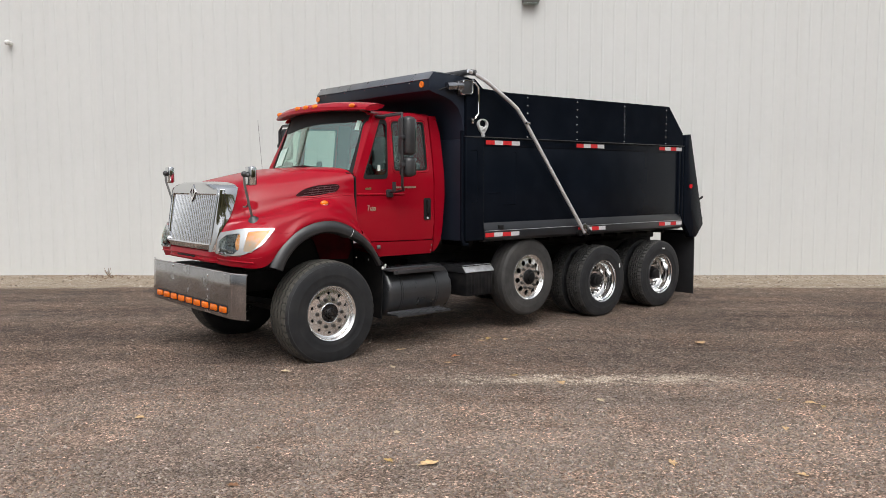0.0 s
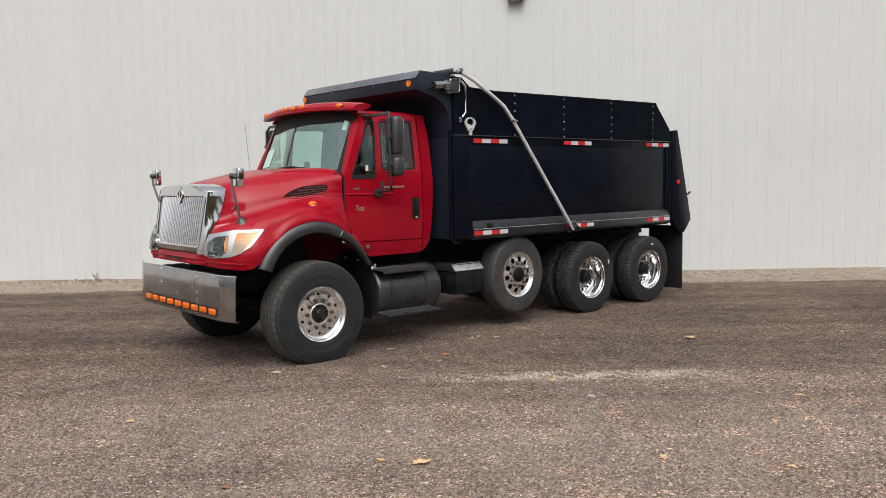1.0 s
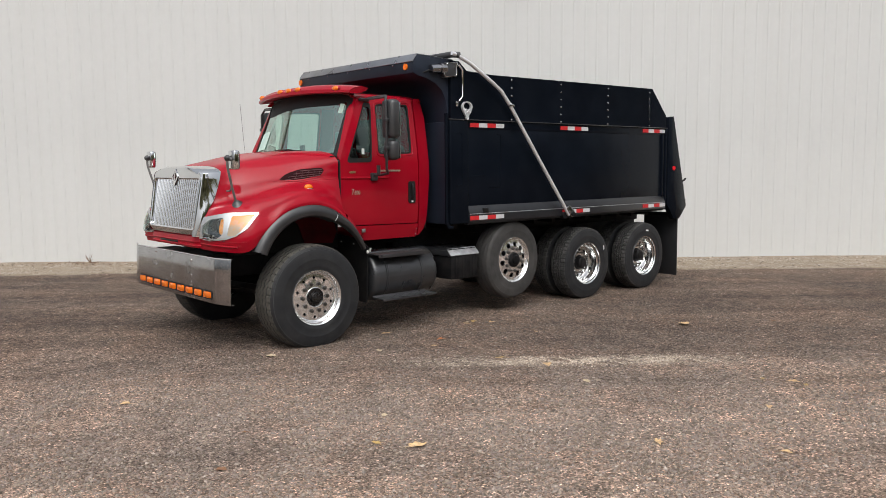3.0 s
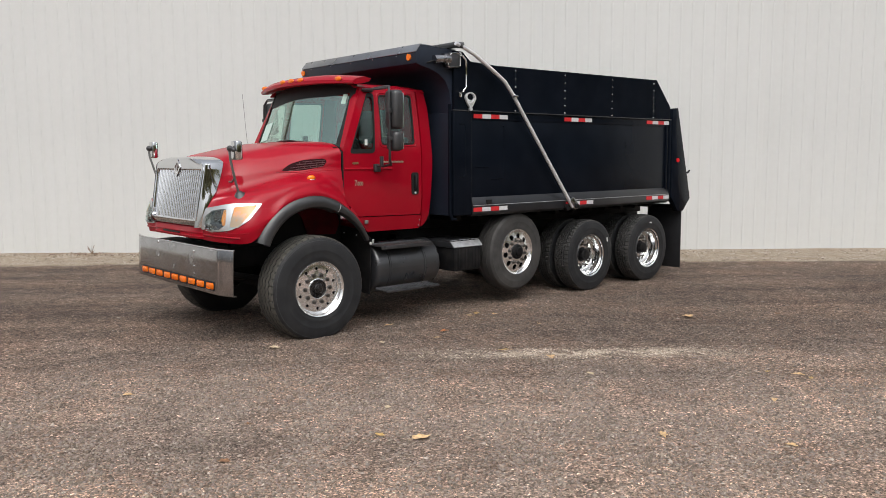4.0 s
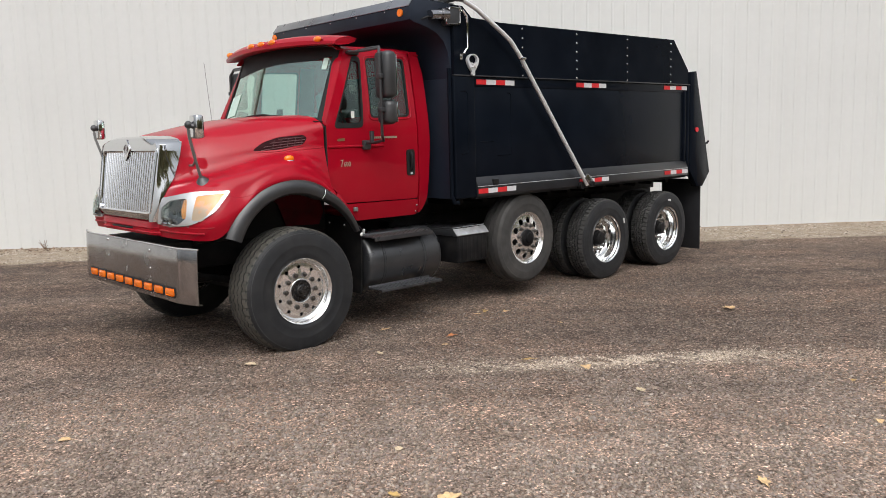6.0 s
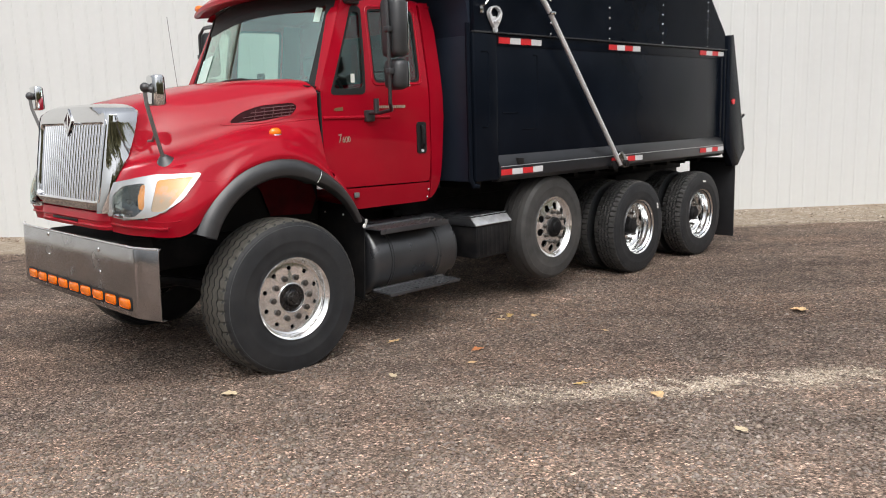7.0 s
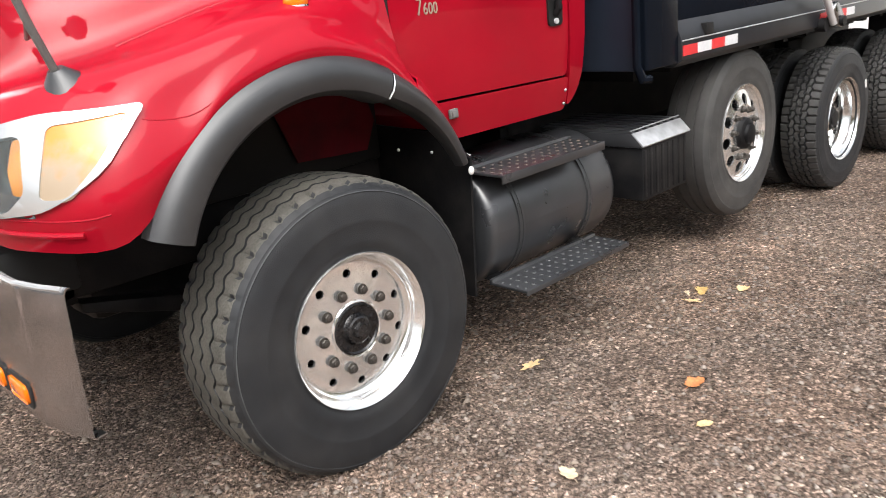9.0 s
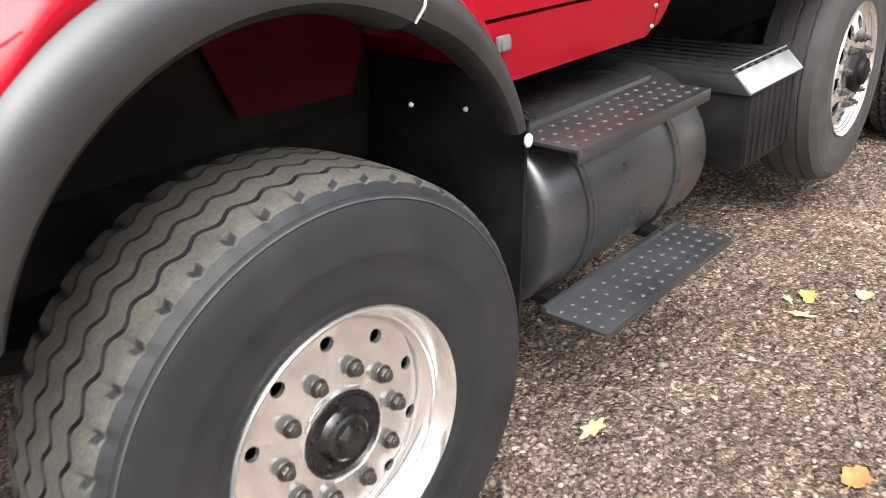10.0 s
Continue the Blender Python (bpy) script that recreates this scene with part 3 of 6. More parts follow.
# wheels
def tyre_bm(R, width, rim_r, grooves, depth, zig, periods, lug=False, shoulder=True):
    """A tyre about the y axis: grooved tread band, bulged sidewalls and bead. y = 0 is the outer side, +y outwards."""
    bm = B()
    half = width / 2
    tw = half * (0.86 if lug else 0.79)
    steps = periods * 6
    cols = [(-tw, 0.0, 0)] + ([(-tw * 0.90, 0.0, 0)] if shoulder and not lug else [])
    gw = 0.0062 if not lug else 0.0060
    for k, g in enumerate(grooves):
        c = g * tw
        cols += [(c - gw, 0.0, k), (c - gw * 0.7, depth, -1), (c + gw * 0.7, depth, -1), (c + gw, 0.0, k + 1)]
    cols += [(tw * k, 0.0, len(grooves)) for k in ((0.90, 1.0) if shoulder and not lug else (1.0,))]
    rings = []
    for y, dep, rib in cols:
        ring = []
        edge, outer = abs(y) > tw * 0.99, abs(y) > tw * 0.89
        for i in range(steps):
            th = i * math.tau / steps
            ph = i % (steps // periods)
            if lug:
                z = zig * (1 if ph < 3 else -1)
                d = dep
                if rib >= 0 and (ph + (3 if rib % 2 else 0)) % 6 == 0:
                    d = depth * (0.95 if abs(y) > tw * 0.5 else 0.6)
            else:
                z = zig * (0.35, 1.0, 0.75, -0.35, -1.0, -0.75)[ph]
                d = dep
                if outer and shoulder and ph == 0:
                    d = depth * 0.8
            yy = y + (0 if outer else z)
            r = R - d - 0.010 * (y / tw) ** 2 - (0.004 if edge else 0)
            ring.append(bm.verts.new((r * math.cos(th), yy - half, r * math.sin(th))))
        rings.append(ring)
    for a, b, (ya, da, _), (yb, db, _) in zip(rings, rings[1:], cols, cols[1:]):
        for i in range(steps):
            slot = shoulder and not lug and i % 6 in (0, 5) and min(ya, yb) < -tw * 0.89 or shoulder and not lug and i % 6 in (0, 5) and max(ya, yb) > tw * 0.99
            # ribs are dusty; groove and slot faces take dark rubber, painting in their shade
            bm.faces.new((a[i], a[(i + 1) % steps], b[(i + 1) % steps], b[i])).material_index = 1 if max(da, db) < depth * 0.5 and not slot else 0

    def wall(s, start):
        H = R - rim_r
        prof = [(R - 0.020, tw * 1.035), (R - 0.036, half * 0.92), (R - 0.045, half * 0.934), (R - 0.048, half * 0.950), (R - 0.051, half * 0.943), (R - 0.060, half * 0.955), (R - 0.066, half * 0.965), (R - 0.10, half * 0.985),
                (R - H * 0.5, half), (R - H * 0.53, half * 1.006), (R - H * 0.56, half), (rim_r + H * 0.24, half * 0.955), (rim_r + H * 0.20, half * 0.965), (rim_r + H * 0.1, half * 0.92), (rim_r - 0.004, half * 0.84), (rim_r - 0.010, half * 0.70)]
        last = start
        for k, (r, y) in enumerate(prof):
            ring = []
            for i in range(steps):
                th = i * math.tau / steps
                ph = i % (steps // periods)
                rr = r - (0.006 if k == 0 and shoulder and ph in ((0, 1, 2) if lug else (0,)) else 0)
                ring.append(bm.verts.new((rr * math.cos(th), s * y - half, rr * math.sin(th))))
            for i in range(steps):
                bm.faces.new((last[i], last[(i + 1) % steps], ring[(i + 1) % steps], ring[i])).material_index = 1 if k < 1 else (2 if k == 3 else 0)
            last = ring
    wall(1, rings[-1])
    wall(-1, rings[0])
    return bm


def disc_bm(r_out, r_in, holes, hole_r, n, y_of, thick=0.012, stretch=1.0):
    """A wheel disc with n hand holes, its face following y_of(radius)."""
    bm = B()
    out = [(r_out * math.cos(k * math.tau / 60), r_out * math.sin(k * math.tau / 60)) for k in range(60)]
    loops = [[(r_in * math.cos(k * math.tau / 40), r_in * math.sin(k * math.tau / 40)) for k in range(40)]]
    for h in range(n):
        a = (h + 0.5) * math.tau / n
        u, w = (math.cos(a), math.sin(a)), (-math.sin(a), math.cos(a))
        loops.append([(holes * u[0] + hole_r * (math.cos(t) * u[0] + stretch * math.sin(t) * w[0]), holes * u[1] + hole_r * (math.cos(t) * u[1] + stretch * math.sin(t) * w[1])) for t in (k * math.tau / 14 for k in range(14))])
    edges = []
    for loop in [out, *loops]:
        vs = [bm.verts.new((p[0], 0, p[1])) for p in loop]
        edges += [bm.edges.new((vs[i], vs[(i + 1) % len(vs)])) for i in range(len(vs))]
    bmesh.ops.triangle_fill(bm, use_beauty=True, edges=edges, normal=(0, 1, 0))
    fs = bm.faces[:]
    back = bmesh.ops.duplicate(bm, geom=fs)
    mp = back["vert_map"]
    own = {x for f in fs for x in f.edges}
    for e in [e for e in bm.edges if len(e.link_faces) == 1 and e in own]:
        a, b = e.verts
        bm.faces.new((a, b, mp[b], mp[a]))
    inner = {v for f in back["geom"] if isinstance(f, bmesh.types.BMFace) for v in f.verts}
    for v in bm.verts:
        r = math.hypot(v.co.x, v.co.z)
        v.co.y = y_of(r) - (thick if v in inner else 0)
    return bm


def nut_bm(length, r=0.0165, high=0.020):
    bm = B()
    cyl(bm, (0, 0, 0), (0, 0.006, 0), r * 1.35, 16)
    cyl(bm, (0, 0.006, 0), (0, 0.006 + high, 0), r, 6)
    cyl(bm, (0, 0.006 + high, 0), (0, 0.006 + high + length, 0), r * 0.62, 10)
    return bm


wheel_cache = {}


def wheel(kind, at, side, steer=0.0):
    """kind: steer (wide single), lift (single on the raised axle), drive (dished rim, dual). at: the middle of the outer tyre face."""
    if kind not in wheel_cache:
        d = {}
        if kind == "steer":
            d["tyre"] = (tyre_bm(0.566, 0.40, 0.283, (-0.62, -0.2, 0.22, 0.63), 0.014, 0.0105, 46), [RUBBER, TREAD, SCUFF])
            d["rim"] = (revolve(B(), [(0.280, -0.05), (0.297, -0.016), (0.306, -0.010), (0.309, -0.016), (0.306, -0.024), (0.297, -0.030), (0.288, -0.036), (0.284, -0.054), (0.279, -0.068), (0.270, -0.078), (0.2585, -0.0815), (0.2585, -0.11), (0.275, -0.30), (0.29, -0.36)], 72), ALU)
            d["disc"] = (disc_bm(0.259, 0.104, 0.222, 0.0165, 10, lambda r: -0.080 + 0.006 * min(1, max(0, (0.252 - r) / 0.03)) + 0.012 * min(1, max(0, (0.200 - r) / 0.016)), stretch=1.1), ALU)
            hub_bm = revolve(B(), [(0.30, -0.30), (0.20, -0.25), (0.110, -0.075), (0.101, -0.062), (0.099, -0.054), (0.094, -0.052), (0.088, -0.058), (0.062, -0.060), (0.056, -0.052), (0.052, -0.040), (0.046, -0.036), (0.0, -0.036)], 40)
            cyl(hub_bm, (0, -0.038, 0), (0, -0.018, 0), 0.034, 6, 0.028)
            for k in range(5):
                a = k * math.tau / 5 + 0.3
                cyl(hub_bm, (0.075 * math.cos(a), -0.062, 0.075 * math.sin(a)), (0.075 * math.cos(a), -0.052, 0.075 * math.sin(a)), 0.008, 6)
            d["hub"] = (hub_bm, HUBM)
            d["bore_ring"] = (revolve(B(), [(0.100, -0.066), (0.101, -0.056), (0.105, -0.0545), (0.109, -0.0565), (0.110, -0.062)], 48), ALU)
            d["lug_nut"], d["lugs"] = (nut_bm(0.006, 0.0155, 0.013), DULL), (0.150, -0.060)
        elif kind == "lift":
            d["tyre"] = (tyre_bm(0.515, 0.295, 0.283, (-0.55, 0.0, 0.55), 0.008, 0.0015, 46, shoulder=False), [DUSTY, DUSTY, DUSTY])
            d["rim"] = (revolve(B(), [(0.280, -0.04), (0.297, -0.012), (0.306, -0.006), (0.308, -0.014), (0.298, -0.022), (0.284, -0.026), (0.280, -0.032), (0.272, -0.034), (0.268, -0.05), (0.275, -0.22), (0.29, -0.28)], 72), ALU)
            d["disc"] = (disc_bm(0.274, 0.100, 0.212, 0.036, 10, lambda r: -0.040 + 0.024 * min(1, max(0, (0.262 - r) / 0.085))), ALU)
            d["hub"] = (revolve(B(), [(0.28, -0.28), (0.2, -0.2), (0.112, -0.03), (0.098, -0.015), (0.092, 0.010), (0.078, 0.018), (0.064, 0.019), (0.058, 0.036), (0.040, 0.042), (0.0, 0.042)], 40), FRAME)
            d["lug_nut"], d["lugs"] = (nut_bm(0.014), DULL), (0.150, -0.020)
        else:
            d["tyre"] = (tyre_bm(0.512, 0.275, 0.283, (-0.5, -0.17, 0.17, 0.5), 0.016, 0.004, 54, lug=True), [RUBBER, DUSTY, RUBBER])
            d["rim"] = (revolve(B(), [(0.285, -0.04), (0.297, -0.010), (0.307, -0.004), (0.309, -0.012), (0.300, -0.022), (0.290, -0.026), (0.280, -0.040), (0.268, -0.050), (0.262, -0.085), (0.252, -0.10), (0.248, -0.135), (0.252, -0.16), (0.249, -0.19)], 72), RIMM)
            d["disc"] = (disc_bm(0.250, 0.105, 0.195, 0.030, 10, lambda r: -0.185 + 0.025 * min(1, max(0, (0.235 - r) / 0.06))), ALU)
            d["hub"] = (revolve(B(), [(0.24, -0.24), (0.116, -0.17), (0.100, -0.155), (0.086, -0.15), (0.082, -0.095), (0.074, -0.085), (0.060, -0.082), (0.056, -0.07), (0.030, -0.066), (0.0, -0.066)], 40), FRAME)
            d["lug_nut"], d["lugs"] = (nut_bm(0.03), DULL), (0.150, -0.172)
        hub = part("wheel", d["hub"][0], d["hub"][1], truck)
        for k in ("rim", "disc"):
            bmesh.ops.scale(d[k][0], vec=(0.966, 1, 0.966), verts=d[k][0].verts)
        for k in ("tyre", "rim", "disc", *(["bore_ring"] if kind == "steer" else [])):
            part({"disc": "wheel_disc"}.get(k, k), d[k][0], d[k][1], hub, {"tyre": "black rubber tyre", "rim": "polished metal rim"}.get(k, ""))
        r, y = d["lugs"]
        nut = part("lug_nut", d["lug_nut"][0], d["lug_nut"][1], hub, at=(r, y, 0))
        for i in range(1, 10):
            a = i * math.tau / 10
            again(nut, hub, (r * math.cos(a), y, r * math.sin(a)))
        wheel_cache[kind] = hub
        hub["label"] = {"steer": "wide front wheel with polished ten-hole rim", "lift": "raised lift-axle wheel clear of the ground", "drive": "rear drive wheel with deep chrome rim"}[kind]
        w = hub
    else:
        w = copy_thing(wheel_cache[kind], Matrix.Identity(4))
        w.parent = truck
    w.matrix_basis = Matrix.Translation(at) @ Matrix.Rotation(radians(steer), 4, "Z") @ (Matrix.Identity(4) if side > 0 else Matrix.Rotation(math.pi, 4, "Z")) @ Matrix.Rotation(at[0] * 1.7 + (0 if side > 0 else 0.3), 4, "Y")
    return w


for s in (1, -1):
    wheel("steer", (0.002, s * 1.266, 0.512), s, -1.5)
    wheel("lift", (-3.055, s * 1.228, 0.663), s, 2.0)
    for x in (-4.502, -5.895):
        wheel("drive", (x, s * 1.285, 0.497), s)
        tyre = next(o for o in wheel_cache["drive"].children if o.name.startswith("tyre"))
        inner = again(tyre, truck, (x, s * 0.945, 0.497), 0 if s > 0 else math.pi, "inner_tyre")
        inner["label"] = "inner dual tyre"

for x, a, r in ((-4.502, 151, 0.415), (-5.895, 97, 0.39)):
    bm = box(B(), -0.010, 0.010, -0.002, 0.003, -0.030, 0.030)
    lab = part("tyre_label", bm, WHITE, truck, "small white tyre label", at=(x + r * math.cos(radians(a)), 1.2865, 0.497 + r * math.sin(radians(a))))
    lab.rotation_euler = (0, radians(-a + 180 if x < -5 else 10), 0)

# chassis
for s in (1, -1):
    part("frame_rail", box(B(), -6.75, 0.80, *sorted((s * 0.38, s * 0.47)), 0.72, 0.98, 0.008), FRAME, truck)
    part("front_spring", prism(B(), [(-0.72, 0.62), (-0.2, 0.50), (0.2, 0.50), (0.70, 0.66), (0.70, 0.70), (0.2, 0.58), (-0.2, 0.58), (-0.72, 0.68)], "y", *sorted((s * 0.38, s * 0.48)), 0.006), FRAME, truck)
for x in (0.55, -0.9, -2.2, -3.7, -5.2, -6.5):
    part("cross_member", box(B(), x - 0.06, x + 0.06, -0.38, 0.38, 0.76, 0.94, 0.006), FRAME, truck)
part("front_axle", prism(B(), [(-0.95, 0.52), (-0.55, 0.40), (0.55, 0.40), (0.95, 0.52), (0.95, 0.60), (0.55, 0.50), (-0.55, 0.50), (-0.95, 0.60)], "x", -0.06, 0.06, 0.01), FRAME, truck)
for x, z, r in ((-3.055, 0.663, 0.07), (-4.502, 0.497, 0.10), (-5.895, 0.497, 0.10)):
    bm = cyl(B(), (x, -1.0, z), (x, 1.0, z), r, 20)
    if r > 0.08:
        ball(bm, (x, 0.05, z), 0.22, 20, 12)
    part("rear_axle" if r > 0.08 else "lift_axle", bm, FRAME, truck)
part("drive_shaft", cyl(B(), (-1.8, 0, 0.62), (-4.4, 0.03, 0.55), 0.055, 16), FRAME, truck)
part("engine", box(box(B(), -0.75, 0.62, -0.34, 0.34, 0.55, 1.5, 0.05), -1.75, -0.75, -0.25, 0.25, 0.50, 1.0, 0.06), FRAME, truck)
part("under_dump_frame", box(box(B(), -6.78, -1.95, 0.36, 0.50, 0.985, 1.185), -6.78, -1.95, -0.50, -0.36, 0.985, 1.185), FRAME, truck)
for s in (1, -1):
    part("rear_mudflap", box(B(), -6.83, -6.815, *sorted((s * 0.62, s * 1.255)), 0.10, 1.06, 0.004), mat("black_mudflap_rubber", (0.015, 0.015, 0.017), 0.55, spread=0.2) if s > 0 else bpy.data.materials["black_mudflap_rubber"], truck, "black rubber mudflap")
    part("mudflap_hanger", box(B(), -6.86, -6.79, *sorted((s * 0.40, s * 1.25)), 1.06, 1.12, 0.006), FRAME, truck)
    part("suspension_hanger", prism(B(), [(-5.05, 1.0), (-5.35, 1.0), (-5.28, 0.5), (-5.12, 0.5)], "y", *sorted((s * 0.50, s * 0.62)), 0.01), FRAME, truck)
    part("walking_beam", prism(B(), [(-4.45, 0.42), (-5.2, 0.36), (-5.92, 0.42), (-5.92, 0.52), (-5.2, 0.50), (-4.45, 0.52)], "y", *sorted((s * 0.48, s * 0.62)), 0.012), FRAME, truck)

# front bumper
bumper_face = [(0.972, -1.228), (1.022, -1.05), (1.036, -0.8), (1.036, 0.8), (1.022, 1.05), (0.972, 1.228)]
z0, z1 = 0.538, 1.000
cols = []
for x, y in bumper_face:
    cols.append([(x - 0.022, y * 0.998, z1 - 0.004), (x - 0.016, y, z1), (x - 0.007, y, z1 - 0.006), (x, y, z1 - 0.022), (x + 0.006, y, 0.85), (x + 0.012, y, 0.70), (x + 0.017, y * 1.002, z0 + 0.012), (x + 0.012, y * 1.002, z0), (x - 0.03, y * 0.99, z0 - 0.004)])
bumper = part("bumper", skin(B(), [spline([c[k] for c in cols], 44) for k in range(9)], 0.005), STEEL, truck, "wide polished steel front bumper", angle=25)
# dark filler box added so that the gap over the bumper stays black
part("bumper_tray", box(B(), 0.72, 0.975, -0.62, 0.62, 0.80, 0.992, 0.01), DARK, truck)
for s in (1, -1):
    part("bumper_bracket", box(B(), 0.70, 1.022, *sorted((s * 0.37, s * 0.47)), 0.70, 0.95, 0.008), FRAME, bumper)
# tube along the top roll in brighter silver, painting its sky glint
edge_line = spline([(x - 0.005, y * 0.992, 0.994) for x, y in bumper_face], 44)
part("bumper_edge", tube(B(), [tuple(p) for p in edge_line], 0.009, 8), SILVER, bumper, "rolled top edge, sky glint painted bright")
lens = B()
box(lens, -0.004, 0.016, -0.080, 0.080, -0.032, 0.032, 0.018, 3)
for k in range(-3, 4):
    box(lens, 0.012, 0.0155, k * 0.022 - 0.004, k * 0.022 + 0.004, -0.018, 0.018)
grom = prism(B(), rounded([(-0.102, -0.047), (0.102, -0.047), (0.102, 0.047), (-0.102, 0.047)], 0.03, 5), "x", -0.004, 0.006, 0.002)
for k in range(9):
    y = -0.842 + k * 0.2125
    x = 1.051 - (0.004 if abs(y) > 0.8 else 0.0)
    if k == 0:
        g = part("marker_light", grom, DARK, bumper, "oblong amber marker light in a black grommet", at=(x, y, 0.620))
        l = part("marker_lens", lens, AMBER, bumper, at=(x, y, 0.620))
    else:
        again(g, bumper, (x, y, 0.620))["label"] = g["label"]
        again(l, bumper, (x, y, 0.620))
bolt = ball(B(), (0, 0, 0), 0.016, 12, 8, (0.5, 1, 1))
b0 = part("bolt", bolt, CHROME, bumper, at=(1.038, -0.47, 0.965))
for y, z in ((-0.475, 0.805), (0.47, 0.935), (0.475, 0.78)):
    again(b0, bumper, (1.038 + (1 - z) * 0.03, y, z))

# hood and front fenders in one red tilting shell; rails run from the grille round the corner to the cab
ARC_X, ARC_Z, ARC_R = 0.045, 0.812, 0.665


def arc(deg, r=ARC_R):
    return ARC_X + r * math.cos(radians(deg)), ARC_Z + r * math.sin(radians(deg))


def on_arc(deg, y):
    x, z = arc(deg)
    return (x, y, z)


rail_low = [(0.987, 0.610, 1.062), (0.952, 0.932, 1.055), (0.757, 1.178, 1.055), on_arc(38, 1.215), on_arc(62, 1.225), on_arc(90, 1.225), on_arc(115, 1.215), on_arc(135, 1.20)]
rail_crease = [(0.998, 0.610, 1.190), (0.978, 0.942, 1.190), (0.780, 1.195, 1.190), (0.532, 1.230, 1.310), (0.342, 1.235, 1.460), (0.032, 1.235, 1.535), (-0.258, 1.215, 1.470), (-0.443, 1.190, 1.340)]
rail_side = [(0.982, 0.610, 1.330), (0.955, 0.928, 1.330), (0.735, 1.152, 1.360), (0.492, 1.190, 1.430), (0.302, 1.205, 1.535), (0.032, 1.195, 1.600), (-0.258, 1.160, 1.545), (-0.438, 1.130, 1.420)]
rail_shoulder = [(0.927, 0.635, 1.454), (0.872, 0.858, 1.500), (0.650, 1.045, 1.540), (0.432, 1.125, 1.577), (0.232, 1.150, 1.628), (0.002, 1.140, 1.658), (-0.258, 1.110, 1.626), (-0.438, 1.085, 1.551)]
rail_valley = [(0.862, 0.650, 1.540), (0.752, 0.710, 1.547), (0.582, 0.800, 1.576), (0.382, 0.860, 1.636), (0.172, 0.920, 1.697), (-0.058, 0.970, 1.737), (-0.268, 1.020, 1.757), (-0.436, 1.045, 1.767)]
rail_flank = [(0.784, 0.625, 1.715), (0.682, 0.655, 1.726), (0.532, 0.720, 1.752), (0.342, 0.790, 1.788), (0.132, 0.860, 1.819), (-0.078, 0.930, 1.840), (-0.278, 1.000, 1.855), (-0.436, 1.040, 1.860)]
rail_edge = [(0.737, 0.595, 1.850), (0.652, 0.600, 1.855), (0.492, 0.645, 1.883), (0.312, 0.700, 1.910), (0.102, 0.775, 1.938), (-0.088, 0.860, 1.960), (-0.288, 0.950, 1.980), (-0.433, 1.015, 1.992)]
rail_top = [(0.747, 0.440, 1.892), (0.652, 0.460, 1.925), (0.472, 0.490, 1.962), (0.292, 0.530, 1.997), (0.092, 0.580, 2.030), (-0.088, 0.640, 2.055), (-0.278, 0.700, 2.067), (-0.408, 0.760, 2.071)]
rail_mid = [(0.747, 0.000, 1.904), (0.652, 0.000, 1.940), (0.472, 0.000, 1.980), (0.292, 0.000, 2.015), (0.092, 0.000, 2.050), (-0.088, 0.000, 2.075), (-0.248, 0.000, 2.087), (-0.328, 0.000, 2.091)]
rails = [rail_low, rail_crease, rail_side, rail_shoulder, rail_valley, rail_flank, rail_edge, rail_top, rail_mid]
along_u = [spline(r, 42) for r in rails]
half_grid = np.array([spline([a[i] for a in along_u], 49) for i in range(42)])
other = half_grid[:, ::-1].copy()
other[:, :, 1] *= -1


def lamp_gap(i, j):
    j = min(j, 95 - j)
    return 1 <= i <= 6 and 6 <= j <= 13 or 2 <= i <= 6 and j == 5


bm = skin(B(), np.concatenate([half_grid, other[:, 1:]], axis=1), 0.008, gap=lamp_gap)
hood = part("hood", bm, RED, truck, "glossy red hood with flared front fenders", angle=40)


def hood_at(u, v):
    """A place on the left half of the hood: u from grille to cab, v from the lower edge to the middle, both 0 to 1; and the outward normal."""
    a, b = u * 41, v * 48
    i, j = min(int(a), 40), min(int(b), 47)
    p = half_grid[i, j] * (1 - (a - i)) * (1 - (b - j)) + half_grid[i + 1, j] * (a - i) * (1 - (b - j)) + half_grid[i, j + 1] * (1 - (a - i)) * (b - j) + half_grid[i + 1, j + 1] * (a - i) * (b - j)
    nn = np.cross(half_grid[i + 1, j] - half_grid[i, j], half_grid[i, j + 1] - half_grid[i, j])
    nn = nn / np.linalg.norm(nn)
    return Vector(p), Vector(nn if nn[1] + nn[2] > 0 else -nn)


# lower apron under the grille
bm = B()
prof = [(0.962, 1.066), (1.036, 1.072), (1.046, 1.094), (1.034, 1.104), (1.034, 1.122), (1.042, 1.134), (1.030, 1.186), (0.980, 1.200)]
skin(bm, [[(x - 0.046 * (abs(y) / 0.615) ** 14, y, z) for x, z in prof] for y in np.linspace(-0.622, 0.622, 36)], 0.01)
part("front_apron", bm, RED, hood, "red panel below the grille")
part("apron_slot", box(B(), 1.030, 1.0415, -0.32, 0.14, 1.104, 1.122, 0.003), DARK, hood)
for s in (1, -1):
    pts = [hood_at(u, 0.055) for u in np.linspace(0.005, 0.24, 12)]
    part("apron_rib", sided(tube(B(), [p + q * 0.001 for p, q in pts], 0.011, 8), s), RED, hood)
    pts = [hood_at(u, 0.096) for u in np.linspace(0.03, 0.285, 14)]
    part("hood_crease", sided(tube(B(), [hood_at(u, 0.505)[0] - hood_at(u, 0.505)[1] * 0.002 for u in np.linspace(0.34, 0.995, 24)], 0.0055, 8), s), RED, hood)
    part("fender_crease", sided(tube(B(), [p - q * 0.0005 for p, q in pts], 0.0035, 6), s), RED, hood)

